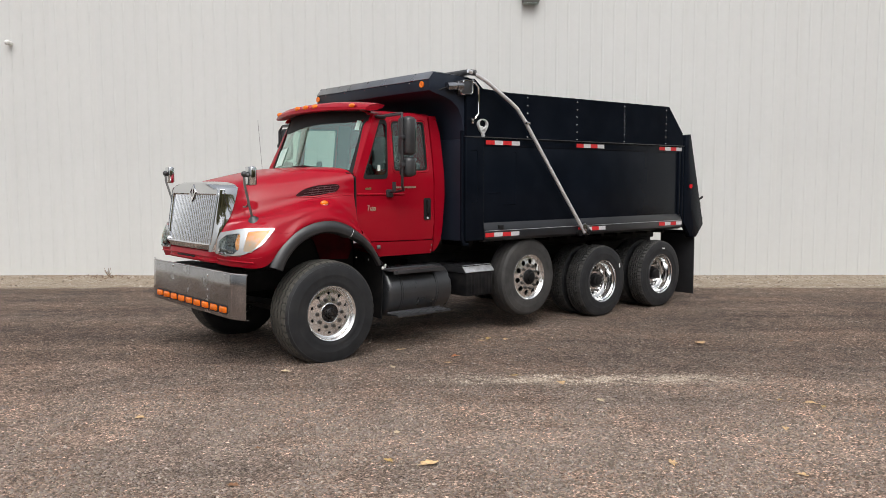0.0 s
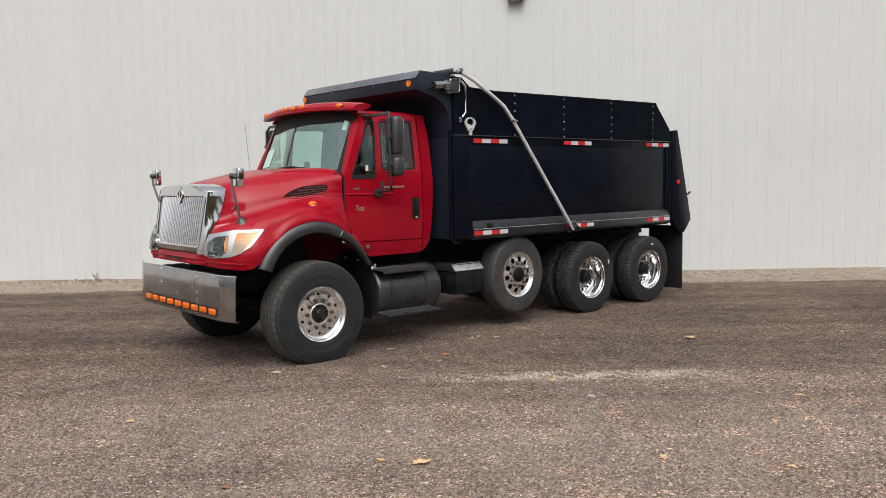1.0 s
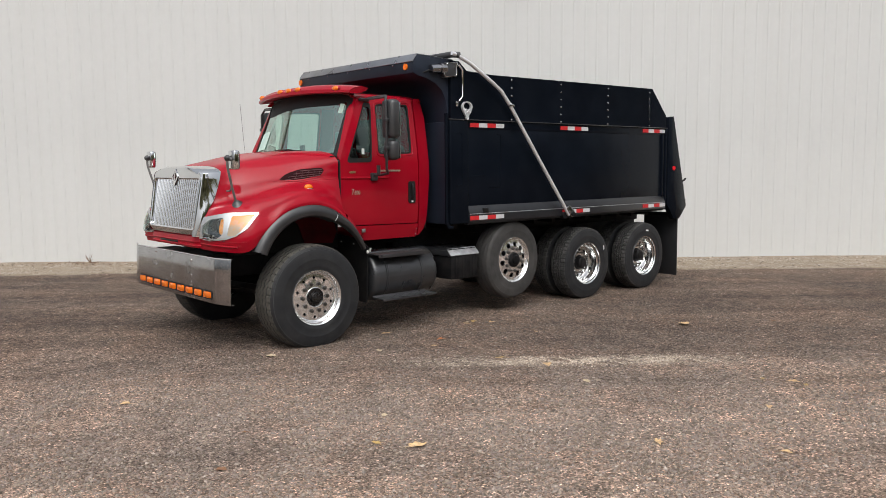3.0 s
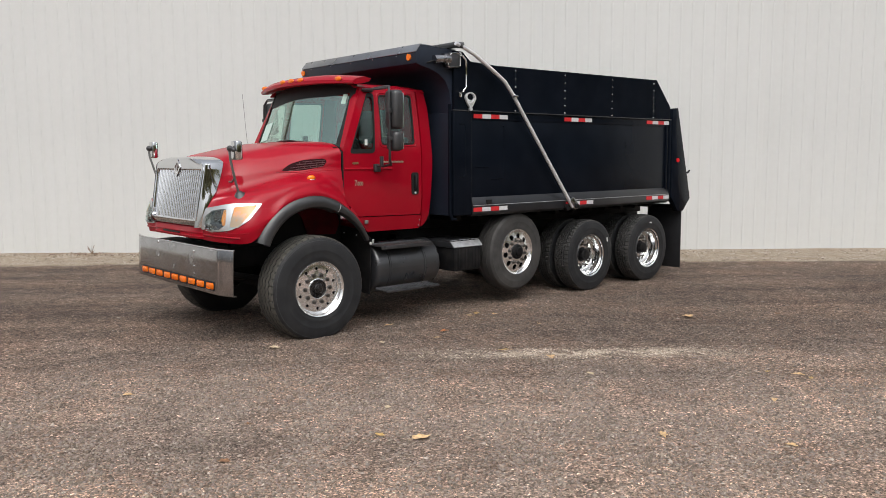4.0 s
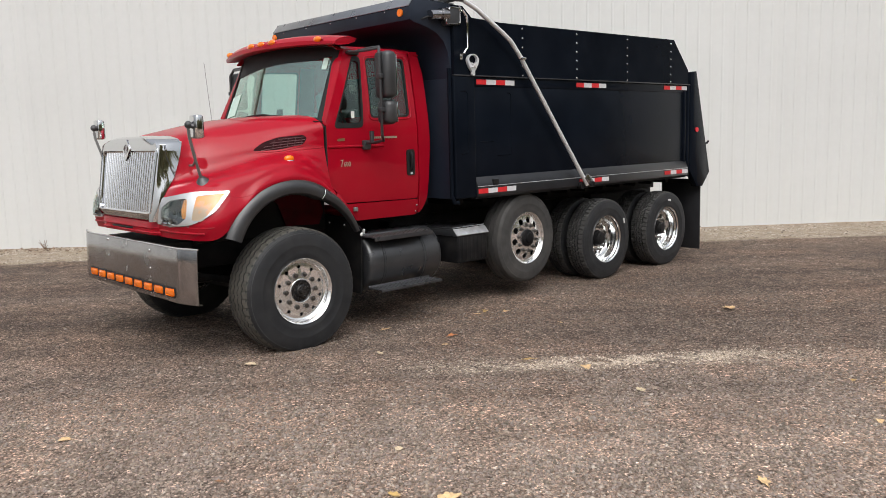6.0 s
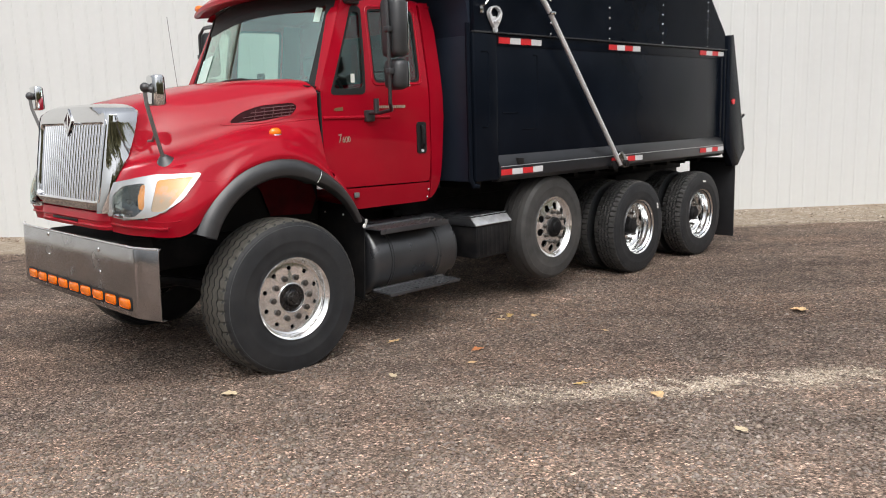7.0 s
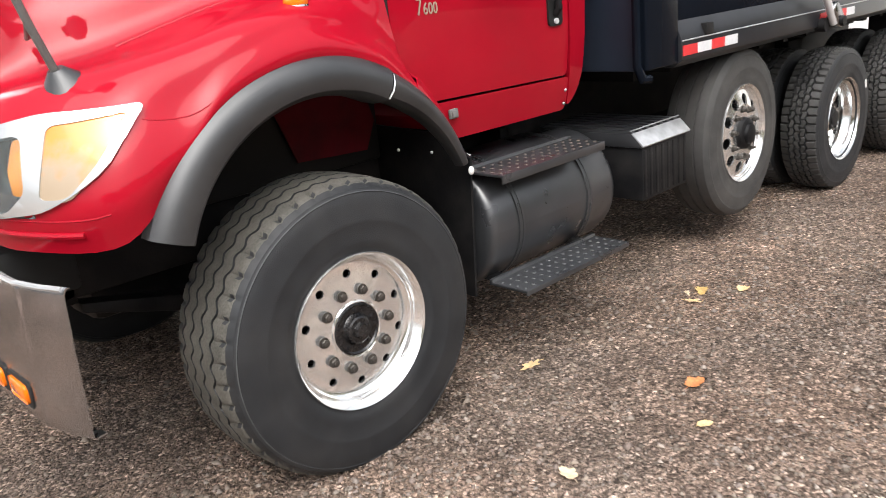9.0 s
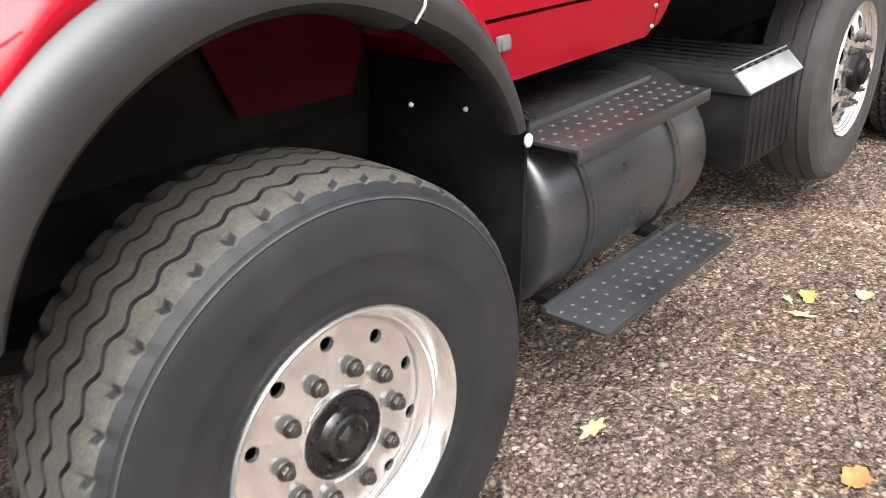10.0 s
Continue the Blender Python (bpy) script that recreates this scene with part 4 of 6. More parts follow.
# fender tails behind the wheel arch, and the black rubber flares
for s in (1, -1):
    rows = []
    for k in range(15):
        d = 134 + k * 2.2
        r = ARC_R + 0.125 * max(0, (d - 119) / 49) ** 1.4
        w = 1 - k / 14
        xo, zo = arc(d, r + 0.016 + 0.094 * w)
        xi, zi = arc(d, r - 0.01)
        rows.append([(xi, 1.190 - 0.06 * (1 - w), zi), (xi * 0.7 + xo * 0.3, 1.185 - 0.05 * (1 - w), zi * 0.7 + zo * 0.3), (xi * 0.3 + xo * 0.7, 1.155 - 0.03 * (1 - w), zi * 0.3 + zo * 0.7), (xo, 1.06, zo)])
    part("fender_tail", sided(skin(B(), rows, 0.008), s), RED, hood)

    def flare(d0, d1, n, w0, w1, y0, y1, grow=0.0):
        rows = []
        for k in range(n):
            t = k / (n - 1)
            d = d0 + (d1 - d0) * t
            w, yy = w0 + (w1 - w0) * t, y0 + (y1 - y0) * t
            row = []
            for a, b in ((0.012, -0.05), (0.016, 0.004), (0.006, 0.022), (-0.020, 0.040), (-0.055, 0.046), (-0.085, 0.036), (-0.100, 0.012), (-0.104, -0.03), (-0.100, -0.10)):
                x, z = arc(d, ARC_R + grow * t ** 1.4 + (a + 0.006) * w)
                row.append((x, yy + b * w, z))
            rows.append(row)
        return skin(B(), rows, 0.006)
    part("fender_flare", sided(flare(20.5, 118, 40, 1.15, 1.0, 1.205, 1.225), s), PLASTIC, hood, "black rubber wheel-arch flare")
    part("fender_flare", sided(flare(119, 168, 26, 0.84, 0.30, 1.222, 1.125, 0.125), s), PLASTIC, hood, "black rubber wheel-arch flare")
    for deg in (117.4, 119.4):
        line = [(q, w, arc(deg, ARC_R + q * 0.9)) for q, w in ((0.012, 0.02), (-0.02, 0.042), (-0.055, 0.048), (-0.09, 0.036))]
        part("flare_clip", sided(tube(B(), [(c[0], 1.223 + w, c[1]) for q, w, c in line], 0.0035, 6), s), TUBE, hood)
    # dark liner and splash plate behind the wheel
    part("mudflap", sided(prism(B(), [(0.50, 0.36), (1.072, 0.345), (1.106, 0.92), (1.112, 0.985), (0.95, 1.08), (0.50, 1.10)], "x", -0.782, -0.770), s), FRAME, truck, "black splash plate behind the front wheel")
    part("flap_cap", sided(ball(B(), (-0.762, 1.122, 0.934), 0.016, 12, 8, (1, 0.6, 1.2)), s), WHITE, truck)
    part("wheel_liner", sided(box(B(), -0.75, 0.66, 0.52, 0.55, 0.95, 1.42, 0.01), s), DARK, truck)
    part("inner_fender", sided(prism(B(), [(0.03, 1.44), (-0.195, 1.24), (-0.27, 1.03), (-0.65, 1.01), (-0.71, 1.137), (-0.63, 1.40)], "y", 0.57, 0.58), s), DARKRED, hood, "inner side of the red hood, darkened for its shade")
    pts = []
    for u, v in zip(np.linspace(0.345, 0.50, 12), np.linspace(0.262, 0.165, 12)):
        p, q = hood_at(u, v)
        pts.append(p - q * 0.0004)
    part("fender_seam", sided(tube(B(), pts, 0.0022, 6), s), RED, hood)
    for q in ((-0.64, 1.02, 1.03), (-0.70, 1.08, 1.00), (-0.52, 0.95, 1.06)):
        part("liner_bolt", sided(ball(B(), q, 0.007, 8, 6), s), TUBE, truck)

# grille
surround = [(-0.602, 1.185), (0.602, 1.185), (0.632, 1.868), (-0.632, 1.868)]
opening = [(-0.552, 1.268), (0.552, 1.268), (0.582, 1.778), (-0.582, 1.778)]


def lean(z):
    return 1.070 - 0.112 * (max(z - 1.185, 0) / 0.68) ** 1.1


def paired(a, b):
    """Both outlines with their long straight runs cut into the same short steps."""
    out_a, out_b = [], []
    for k in range(len(a)):
        p, q, r, w = (np.array(v) for v in (a[k], a[(k + 1) % len(a)], b[k], b[(k + 1) % len(b)]))
        n = max(1, int(np.linalg.norm(q - p) / 0.07))
        for j in range(n):
            out_a.append(tuple(p + (q - p) * j / n))
            out_b.append(tuple(r + (w - r) * j / n))
    return out_a, out_b


bm = B()
rows = []
for (fr, dx) in ((-0.001, -0.21), (0.0, -0.135), (0.02, -0.04), (0.10, -0.006), (0.22, 0.006), (0.55, 0.008), (0.86, 0.004), (1.0, -0.008), (1.0, -0.04)):
    o, i_ = paired(rounded(surround, 0.10, 6), rounded(opening, 0.035, 6))
    row = []
    for p, q in zip(o, i_):
        y, z = p[0] + (q[0] - p[0]) * fr, p[1] + (q[1] - p[1]) * fr
        up = 0.050 * max(0, (z - 1.722) / 0.145) * (1 - min(1, abs(y) / 0.60) ** 4)
        back = dx if fr > 0.01 else dx * (0.22 + 0.78 * min(1, max(0, (z - 1.80) / 0.05)))
        back -= 0.035 * max(0, (1.262 - z) / 0.077) ** 1.2 * (1 if fr > 0.01 else 0.4)
        row.append((lean(z) + back - 0.015 * (abs(y) / 0.66) ** 3, y, z + up * (1 - min(1, fr * 1.6))))
    rows.append(row + row[:1])
skin(bm, rows)
grille = part("grille_surround", bm, CHROME, truck, "chrome grille surround with vertical bars")
bm = B()
box(bm, 0.77, 0.79, -0.57, 0.57, 1.24, 1.81)
part("grille_back", bm, DARK, grille)
nb = 25
for k in range(nb):
    y = -0.552 + 1.104 * (k + 0.5) / nb
    bm = B()
    rows = []
    for z in np.linspace(1.26, 1.79, 7):
        x = lean(z) - 0.012 - 0.012 * abs(y) / 0.6 - 0.012 * (abs(y) / 0.66) ** 3
        yy = y * (1 + 0.054 * (z - 1.268) / 0.51)
        rows.append([(x - 0.045, yy - 0.0125, z)] + [(x - 0.016 + 0.016 * math.cos(a), yy + 0.0135 * math.sin(a), z) for a in np.linspace(-1.5, 1.5, 9)] + [(x - 0.045, yy + 0.0125, z)])
    part("grille_bar", skin(bm, rows), BARM, grille)


# plain diamond badge at the top of the grille
def badge_plane(off):
    return lambda u, v, d: (lean(1.822) + 0.016 + off - d - 0.10 * (v - 1.822), u, v)


diamond = [(0.0, 1.700), (0.084, 1.806), (0.0, 1.890), (-0.084, 1.806)]
diamond_in = [(0.0, 1.736), (0.058, 1.808), (0.0, 1.866), (-0.058, 1.808)]
emblem = part("grille_emblem", plate(B(), diamond, [diamond_in], 0.014, badge_plane(0.0)), CHROME, grille, "chrome diamond emblem", smooth=False)
part("emblem_field", plate(B(), diamond, [], 0.006, badge_plane(-0.006)), mat("dark_enamel", (0.045, 0.012, 0.014), 0.25), grille, smooth=False)
part("emblem_bar", plate(B(), [(-0.011, 1.742), (0.011, 1.742), (0.011, 1.858), (-0.011, 1.858)], [], 0.010, badge_plane(-0.001)), CHROME, grille, smooth=False)
# chrome cheeks of the surround that wrap to the fenders
for s in (1, -1):
    rows = []
    for z, xb, yb in ((1.19, 0.990, 0.622), (1.24, 0.988, 0.632), (1.30, 0.985, 0.640), (1.38, 0.968, 0.652), (1.44, 0.938, 0.660), (1.50, 0.900, 0.664), (1.56, 0.858, 0.664), (1.63, 0.826, 0.654), (1.70, 0.796, 0.642), (1.78, 0.766, 0.626), (1.835, 0.748, 0.612)):
        yo = 0.606 + 0.028 * (z - 1.185) / 0.683
        xf = lean(z) - 0.030
        xb = min(xb, xf - 0.012)
        rows.append([(xf + 0.030, yo - 0.030, z), (xf + 0.016, yo - 0.008, z), (xf, yo + 0.003, z), (xf * 0.7 + xb * 0.3, yo * 0.7 + yb * 0.3 + 0.012, z), (xf * 0.35 + xb * 0.65, yo * 0.35 + yb * 0.65 + 0.013, z), (xb, yb + 0.006, z), (xb - 0.02, yb - 0.012, z)])
    rows.append([(x - 0.010, y - 0.016, z + 0.020) for x, y, z in rows[-1]])
    rows.append([(x - 0.012, y - 0.040, z + 0.016) for x, y, z in rows[-1]])
    part("grille_cheek", sided(skin(B(), rows), s), CHROME, grille)

# headlights, laid on the curve of the fender corner
def on_hood(off):
    def shape(u, v, depth):
        p, q = hood_at(min(max(u, 0), 1), min(max(v, 0), 1))
        return p + q * (off - depth)
    return shape


def lamp_dish(u, v, depth):
    """The hollow reflector of the headlamp, deepest in its middle."""
    p, q = hood_at(min(max(u, 0), 1), min(max(v, 0), 1))
    a, b = (u - 0.102) / 0.084, (v - 0.2005) / 0.0965
    return p + q * (0.002 - depth - 0.062 * max(0.0, 1 - abs(a) ** 3) * max(0.0, 1 - b * b) ** 0.7)


UC, VC = [k * 0.02 for k in range(1, 18)], [0.09 + k * 0.02 for k in range(13)]
bezel = rounded([(0.0, 0.107), (0.09, 0.090), (0.20, 0.122), (0.29, 0.197), (0.352, 0.290), (0.20, 0.317), (0.09, 0.310), (0.0, 0.302)], 0.018, 4)
lamp_hole = rounded([(0.028, 0.137), (0.145, 0.114), (0.182, 0.167), (0.178, 0.290), (0.087, 0.284), (0.035, 0.234)], 0.02, 4)
turn_hole = rounded([(0.200, 0.152), (0.232, 0.150), (0.283, 0.217), (0.322, 0.284), (0.211, 0.294)], 0.012, 4)
for s in (1, -1):
    hl = part("headlight", sided(plate(B(), bezel, [lamp_hole, turn_hole], 0.016, on_hood(0.013), VC, UC), s), SILVER, truck, "headlight in a bright bezel with amber turn signal")
    part("headlamp_bowl", sided(plate(B(), [(0.018, 0.104), (0.186, 0.104), (0.186, 0.297), (0.018, 0.297)], [], 0.002, lamp_dish, VC + [0.10 + 0.01 * k for k in range(1, 20)], UC), s), LAMPIN, hl)
    part("headlamp_bulb", sided(ball(B(), hood_at(0.102, 0.205)[0] - hood_at(0.102, 0.205)[1] * 0.030, 0.016, 12, 8), s), DULL, hl)
    part("side_lens", sided(plate(B(), rounded([(0.164, 0.163), (0.186, 0.163), (0.184, 0.283), (0.164, 0.283), (0.158, 0.225)], 0.008, 3), [], 0.006, on_hood(0.0075), VC, UC), s), AMBERC, hl, "curved pale amber side reflector")
    part("turn_signal", sided(plate(B(), rounded([(0.197, 0.147), (0.236, 0.144), (0.288, 0.217), (0.328, 0.290), (0.209, 0.300)], 0.012, 3), [], 0.006, on_hood(0.009), VC, UC), s), TURNLENS, hl, "clear and amber turn signal lens")
    part("lamp_glass", sided(plate(B(), rounded([(0.026, 0.134), (0.147, 0.112), (0.184, 0.167), (0.180, 0.292), (0.087, 0.287), (0.033, 0.234)], 0.02, 3), [], 0.002, on_hood(0.011), VC, UC), s), LENS, hl).visible_shadow = False
    # amber marker on the fender
    c, q = Vector((-0.022, 1.092, 1.684)), Vector((0, 0.35, 0.94))
    bm = ball(B(), c, 0.041, 18, 10, (1.2, 0.75, 0.8))
    part("fender_marker", sided(bm, s), AMBER, hood, "amber marker light on the fender")
    part("marker_base", sided(ball(B(), (-0.022, 1.090, 1.664), 0.05, 20, 8, (1.15, 0.75, 0.30)), s), CHROME, hood)
    # louvred side vent of the hood
    vent_out = rounded([(0.472, 0.578), (0.552, 0.658), (0.672, 0.698), (0.857, 0.696), (0.894, 0.645), (0.847, 0.542), (0.682, 0.520)], 0.05, 5)
    vent_in = rounded([(0.527, 0.572), (0.582, 0.628), (0.682, 0.664), (0.837, 0.662), (0.860, 0.632), (0.827, 0.560), (0.682, 0.541)], 0.03, 5)
    VV, VU = [0.53 + k * 0.02 for k in range(9)], [0.45 + k * 0.04 for k in range(13)]
    vent = part("hood_vent", sided(plate(B(), vent_out, [vent_in], 0.012, on_hood(0.005), VV, VU), s), RED, truck, "louvred air vent on the hood side")
    # flat plate on the hood; its dark red paints the shade of a recess
    part("vent_recess", sided(plate(B(), vent_in, [], 0.002, on_hood(0.0018), VV, VU), s), VENTDARK, vent)
    for k in range(4):
        v0 = 0.562 + k * 0.0265
        u0, u1 = (0.582, 0.597, 0.632, 0.682)[k], (0.822, 0.834, 0.844, 0.844)[k]
        pts = []
        for u in np.linspace(u0, u1, 10):
            p, q = hood_at(u, v0)
            pts.append(p + q * 0.006)
        part("vent_slat", sided(tube(B(), pts, 0.0032, 6), s), VENTM, vent)
    for k in range(5):
        u = 0.647 + k * 0.042
        pts = [hood_at(u + 0.006 * j, v)[0] + hood_at(u, v)[1] * 0.003 for j, v in enumerate((0.56, 0.60, 0.64))]
        part("vent_rib", sided(tube(B(), pts, 0.0018, 6), s), VENTM, vent)

# mirrors on the fenders
for s, head in ((1, (0.838, 1.085, 1.972)), (-1, (0.825, 1.075, 1.997))):
    hm = part("fender_mirror", sided(box(B(), head[0] - 0.045, head[0] + 0.018, head[1] - 0.075, head[1] + 0.060, head[2] - 0.095, head[2] + 0.098, 0.018, 3), s), CHROME, truck, "chrome convex mirror on a fender stalk")
    part("mirror_glass", sided(box(B(), head[0] - 0.050, head[0] - 0.044, head[1] - 0.062, head[1] + 0.048, head[2] - 0.083, head[2] + 0.085, 0.002), s), DARK, hm)
    part("mirror_clamp", sided(cyl(ball(B(), (head[0] + 0.045, head[1] - 0.03, head[2] + 0.02), 0.032, 14, 10), (head[0] + 0.045, head[1] - 0.03, head[2] + 0.02), (head[0], head[1], head[2]), 0.020, 12), s), PLASTIC, hm)
    part("mirror_stalk", sided(tube(B(), [(head[0] + 0.05, head[1] - 0.03, head[2] + 0.03), (head[0] + 0.042, head[1] - 0.035, head[2] - 0.08), (0.812, 1.000, 1.69), (0.756, 0.958, 1.550)], 0.0125, 10), s), GREYP, hm)
    part("mirror_stay", sided(tube(B(), [(0.816, 1.002, 1.71), (0.790, 0.90, 1.66), (0.735, 0.72, 1.655)], 0.009, 8), s), GREYP, hm)
    part("mirror_foot", sided(cyl(B(), (0.738, 0.950, 1.515), (0.756, 0.958, 1.562), 0.070, 24, 0.024), s), PLASTIC, hm)

# cab
cab_y0, cab_bend = 1.052, 1.93


def side_y(x, z):
    y = cab_y0
    if z > cab_bend:
        y -= 0.105 * ((z - cab_bend) / 0.73) ** 1.25
    if z < 1.45:
        y -= 0.05 * ((1.45 - z) / 0.4) ** 2
    return y - 0.02 * max(0, (-x - 1.55) / 0.18) ** 2


def cab_side(off=0.0):
    return lambda u, v, d: (u, side_y(u, v) + off - d, v)


CZ = [1.1, 1.15, 1.2, 1.3, 1.4, cab_bend, 1.97, 2.05, 2.15, 2.25, 2.35, 2.45, 2.55, 2.62, 2.66]
door_line = rounded([(-0.464, 1.985), (-0.464, 1.42), (-0.66, 1.238), (-1.562, 1.222), (-1.575, 1.5), (-1.562, 2.692), (-0.785, 2.690)], 0.03, 4)
quarter = rounded([(-0.548, 1.945), (-0.890, 1.950), (-0.950, 2.612), (-0.860, 2.628)], 0.05, 5)
main_win = rounded([(-0.992, 2.035), (-1.488, 2.045), (-1.500, 2.625), (-1.012, 2.610)], 0.05, 5)
cab = part("cab", box(box(B(), -1.69, -0.90, -0.93, 0.93, 1.06, 1.12, 0.01), -1.715, -1.685, -0.96, 0.96, 1.20, 1.98, 0.004), RED, truck, "red day cab with tinted windows")


def crown(x, y):
    return 2.695 + 0.085 * (1 - abs(y / 0.985) ** 2.6) - 0.035 * max(0, (-x - 1.55) / 0.17) ** 2


rows = []
for x in np.linspace(-1.708, -0.70, 22):
    row = [(x, -0.940, 2.672)]
    for y in np.linspace(-0.940, 0.940, 31):
        row.append((x, y * (1 - 0.02 * max(0, (-x - 1.6) / 0.12) ** 2), crown(x, y) - (0.018 if abs(y) > 0.93 else 0)))
    rows.append(row + [(x, 0.940, 2.672)])
part("cab_roof", skin(B(), rows, 0.012), RED, cab, "red cab roof")
back_win = rounded([(-0.42, 2.08), (0.42, 2.08), (0.42, 2.50), (-0.42, 2.50)], 0.06, 4)
part("cab_rear_wall", plate(B(), [(-0.98, 1.97), (0.98, 1.97), (0.93, 2.70), (-0.93, 2.70)], [back_win], 0.02, lambda u, v, d: (-1.722 + d + 0.03 * (v - 1.97), u, v)), RED, cab)
part("rear_window", plate(B(), back_win, [], 0.004, lambda u, v, d: (-1.712 + d + 0.03 * (v - 1.97), u, v)), GLASS, cab).visible_shadow = False
for s in (1, -1):
    door = part("door", sided(plate(B(), door_line, [quarter, main_win], 0.03, cab_side(), CZ), s), RED, truck, "red cab door with quarter window", angle=22)
    for nm, ring in (("quarter_window", quarter), ("door_window", main_win)):
        part(nm, sided(plate(B(), ring, [], 0.004, cab_side(-0.016), CZ), s), GLASS, door).visible_shadow = False
        c = np.mean(ring, axis=0)
        small = [tuple(c + (np.array(p) - c) * (0.87 if nm == "quarter_window" else 0.94)) for p in ring]
        part("window_seal", sided(plate(B(), [tuple(c + (np.array(p) - c) * 1.012) for p in ring], [small], 0.016, cab_side(0.004 if nm == "quarter_window" else -0.004), CZ), s), DARK, door)
    part("cab_pillar", sided(plate(B(), rounded([(-1.588, 2.70), (-1.588, 1.222), (-1.588, 1.070), (-1.625, 1.086), (-1.668, 1.130), (-1.708, 1.215), (-1.768, 1.75), (-1.752, 2.48), (-1.70, 2.695)], 0.03, 4), [], 0.03, cab_side(0.001), CZ), s), RED, cab)
    part("rocker_panel", sided(plate(B(), rounded([(-0.668, 1.226), (-0.80, 1.055), (-1.56, 1.052), (-1.577, 1.08), (-1.577, 1.212)], 0.02, 3), [], 0.03, cab_side(0.001), CZ), s), RED, cab)
    part("cowl_side", sided(plate(B(), [(-0.444, 1.97), (-0.444, 1.40), (-0.41, 1.36), (-0.37, 1.36), (-0.39, 1.96)], [], 0.02, cab_side(-0.03), CZ), s), DARK, cab)
    # dark strip over the door's front edge, painting the shade of the gap
    part("door_seal", sided(plate(B(), [(-0.450, 1.955), (-0.450, 1.44), (-0.4635, 1.43), (-0.4635, 1.965)], [], 0.05, cab_side(-0.002), CZ), s), DARK, cab)
    part("door_jamb", sided(plate(B(), [(-0.60, 1.2), (-1.70, 1.12), (-1.71, 1.9), (-0.60, 1.9)], [], 0.01, cab_side(-0.06), CZ), s), DARK, cab)
    part("pillar_jamb", sided(plate(B(), [(-1.50, 1.85), (-1.71, 1.85), (-1.69, 2.67), (-1.50, 2.67)], [], 0.01, cab_side(-0.05), CZ), s), DARK, cab)
    # front pillar between door and windscreen
    rows = []
    for t in np.linspace(0, 1, 9):
        z = 1.975 + 0.715 * t
        xd = -0.452 - 0.325 * t
        xs = min(xd + 0.030, -0.468 - 0.268 * t)
        rows.append([(xd, side_y(xd, z), z), (xd * 0.6 + xs * 0.4, side_y(xd, z) - 0.018, z + 0.004), (xd * 0.25 + xs * 0.75, side_y(xd, z) - 0.05, z + 0.008), (xs, side_y(xd, z) - 0.085, z + 0.012)])
    part("front_pillar", sided(skin(B(), rows, 0.02), s), RED, cab)
    # crease along the door, handle, badge, steps of the writing
    part("door_crease", sided(tube(B(), [(x, side_y(x, 1.775) - 0.004, 1.772 + 0.005 * (x + 0.5)) for x in np.linspace(-0.47, -1.13, 8)], 0.015, 12), s), RED, door)
    c = np.mean(main_win, axis=0)
    lip = [tuple(c + (np.array(p) - c) * np.array((1.07, 1.06))) for p in main_win]
    part("window_lip", sided(tube(B(), [(u, side_y(u, v) - 0.001, v) for u, v in lip + lip[:1]], 0.008, 8), s), RED, door)
    part("handle", sided(plate(B(), rounded([(-1.418, 1.460), (-1.522, 1.460), (-1.522, 1.720), (-1.418, 1.720)], 0.03, 5), [], 0.02, cab_side(0.010), CZ), s), DARK, door, "black recessed door handle")
    part("handle_grip", sided(tube(B(), [(-1.468, 1.062, 1.69), (-1.468, 1.082, 1.66), (-1.468, 1.084, 1.54), (-1.468, 1.062, 1.51)], 0.017, 8), s), FRAME, door)
    part("key_lock", sided(cyl(B(), (-1.468, 1.062, 1.482), (-1.468, 1.072, 1.482), 0.013, 12), s), TUBE, door)
    part("side_badge", sided(box(box(B(), -0.792, -0.742, 1.035, 1.05, 1.150, 1.192, 0.006), -0.785, -0.75, 1.05, 1.056, 1.155, 1.185, 0.003), s), GREYP, cab, "small square metal badge")
    for q in ((-1.555, 1.030, 1.150), (-1.542, 1.025, 1.088)):
        part("rocker_screw", sided(ball(B(), q, 0.009, 8, 6), s), CHROME, cab)
    part("cab_vent", sided(box(B(), -1.78, -1.735, 0.75, 0.95, 1.14, 1.22, 0.005), s), FRAME, cab)


# windscreen: curved glass under the visor
def screen(y, t):
    k = 1 - (y / 0.97) ** 2
    return (-0.500 + 0.170 * k - (0.265 + 0.02 * k) * t, y * (1 - 0.045 * t), 2.005 + 0.055 * k + (0.675 + 0.03 * k) * t)


ys = np.linspace(-0.95, 0.95, 25)
part("windscreen", skin(B(), [[screen(y, t) for t in np.linspace(0, 1, 12)] for y in ys], 0.004), SCREEN, cab, "large curved windscreen").visible_shadow = False
for s in (1, -1):
    part("windscreen_seal", sided(skin(B(), [[tuple(np.array(screen(y, t)) + np.array((0.004, 0.0, 0.003))) for y in (0.895, 0.93, 0.962)] for t in np.linspace(0, 1, 12)], 0.008), s), DARK, cab)
part("windscreen_seal", skin(B(), [[tuple(np.array(screen(y, t)) + np.array((0.004, 0, 0.003))) for t in (-0.02, 0.02, 0.045)] for y in ys], 0.008), DARK, cab)
# dark strip laid on the glass for the headliner's shadow behind it
part("screen_header", skin(B(), [[tuple(np.array(screen(y, t)) + np.array((0.003, 0, 0.003))) for t in (0.745 + 0.07 * (y / 0.9) + 0.13 * (abs(y) / 0.95) ** 6, 0.9, 1.0)] for y in ys], 0.006), DARK, cab, "dark band on the windscreen, standing for the shadowed headliner")
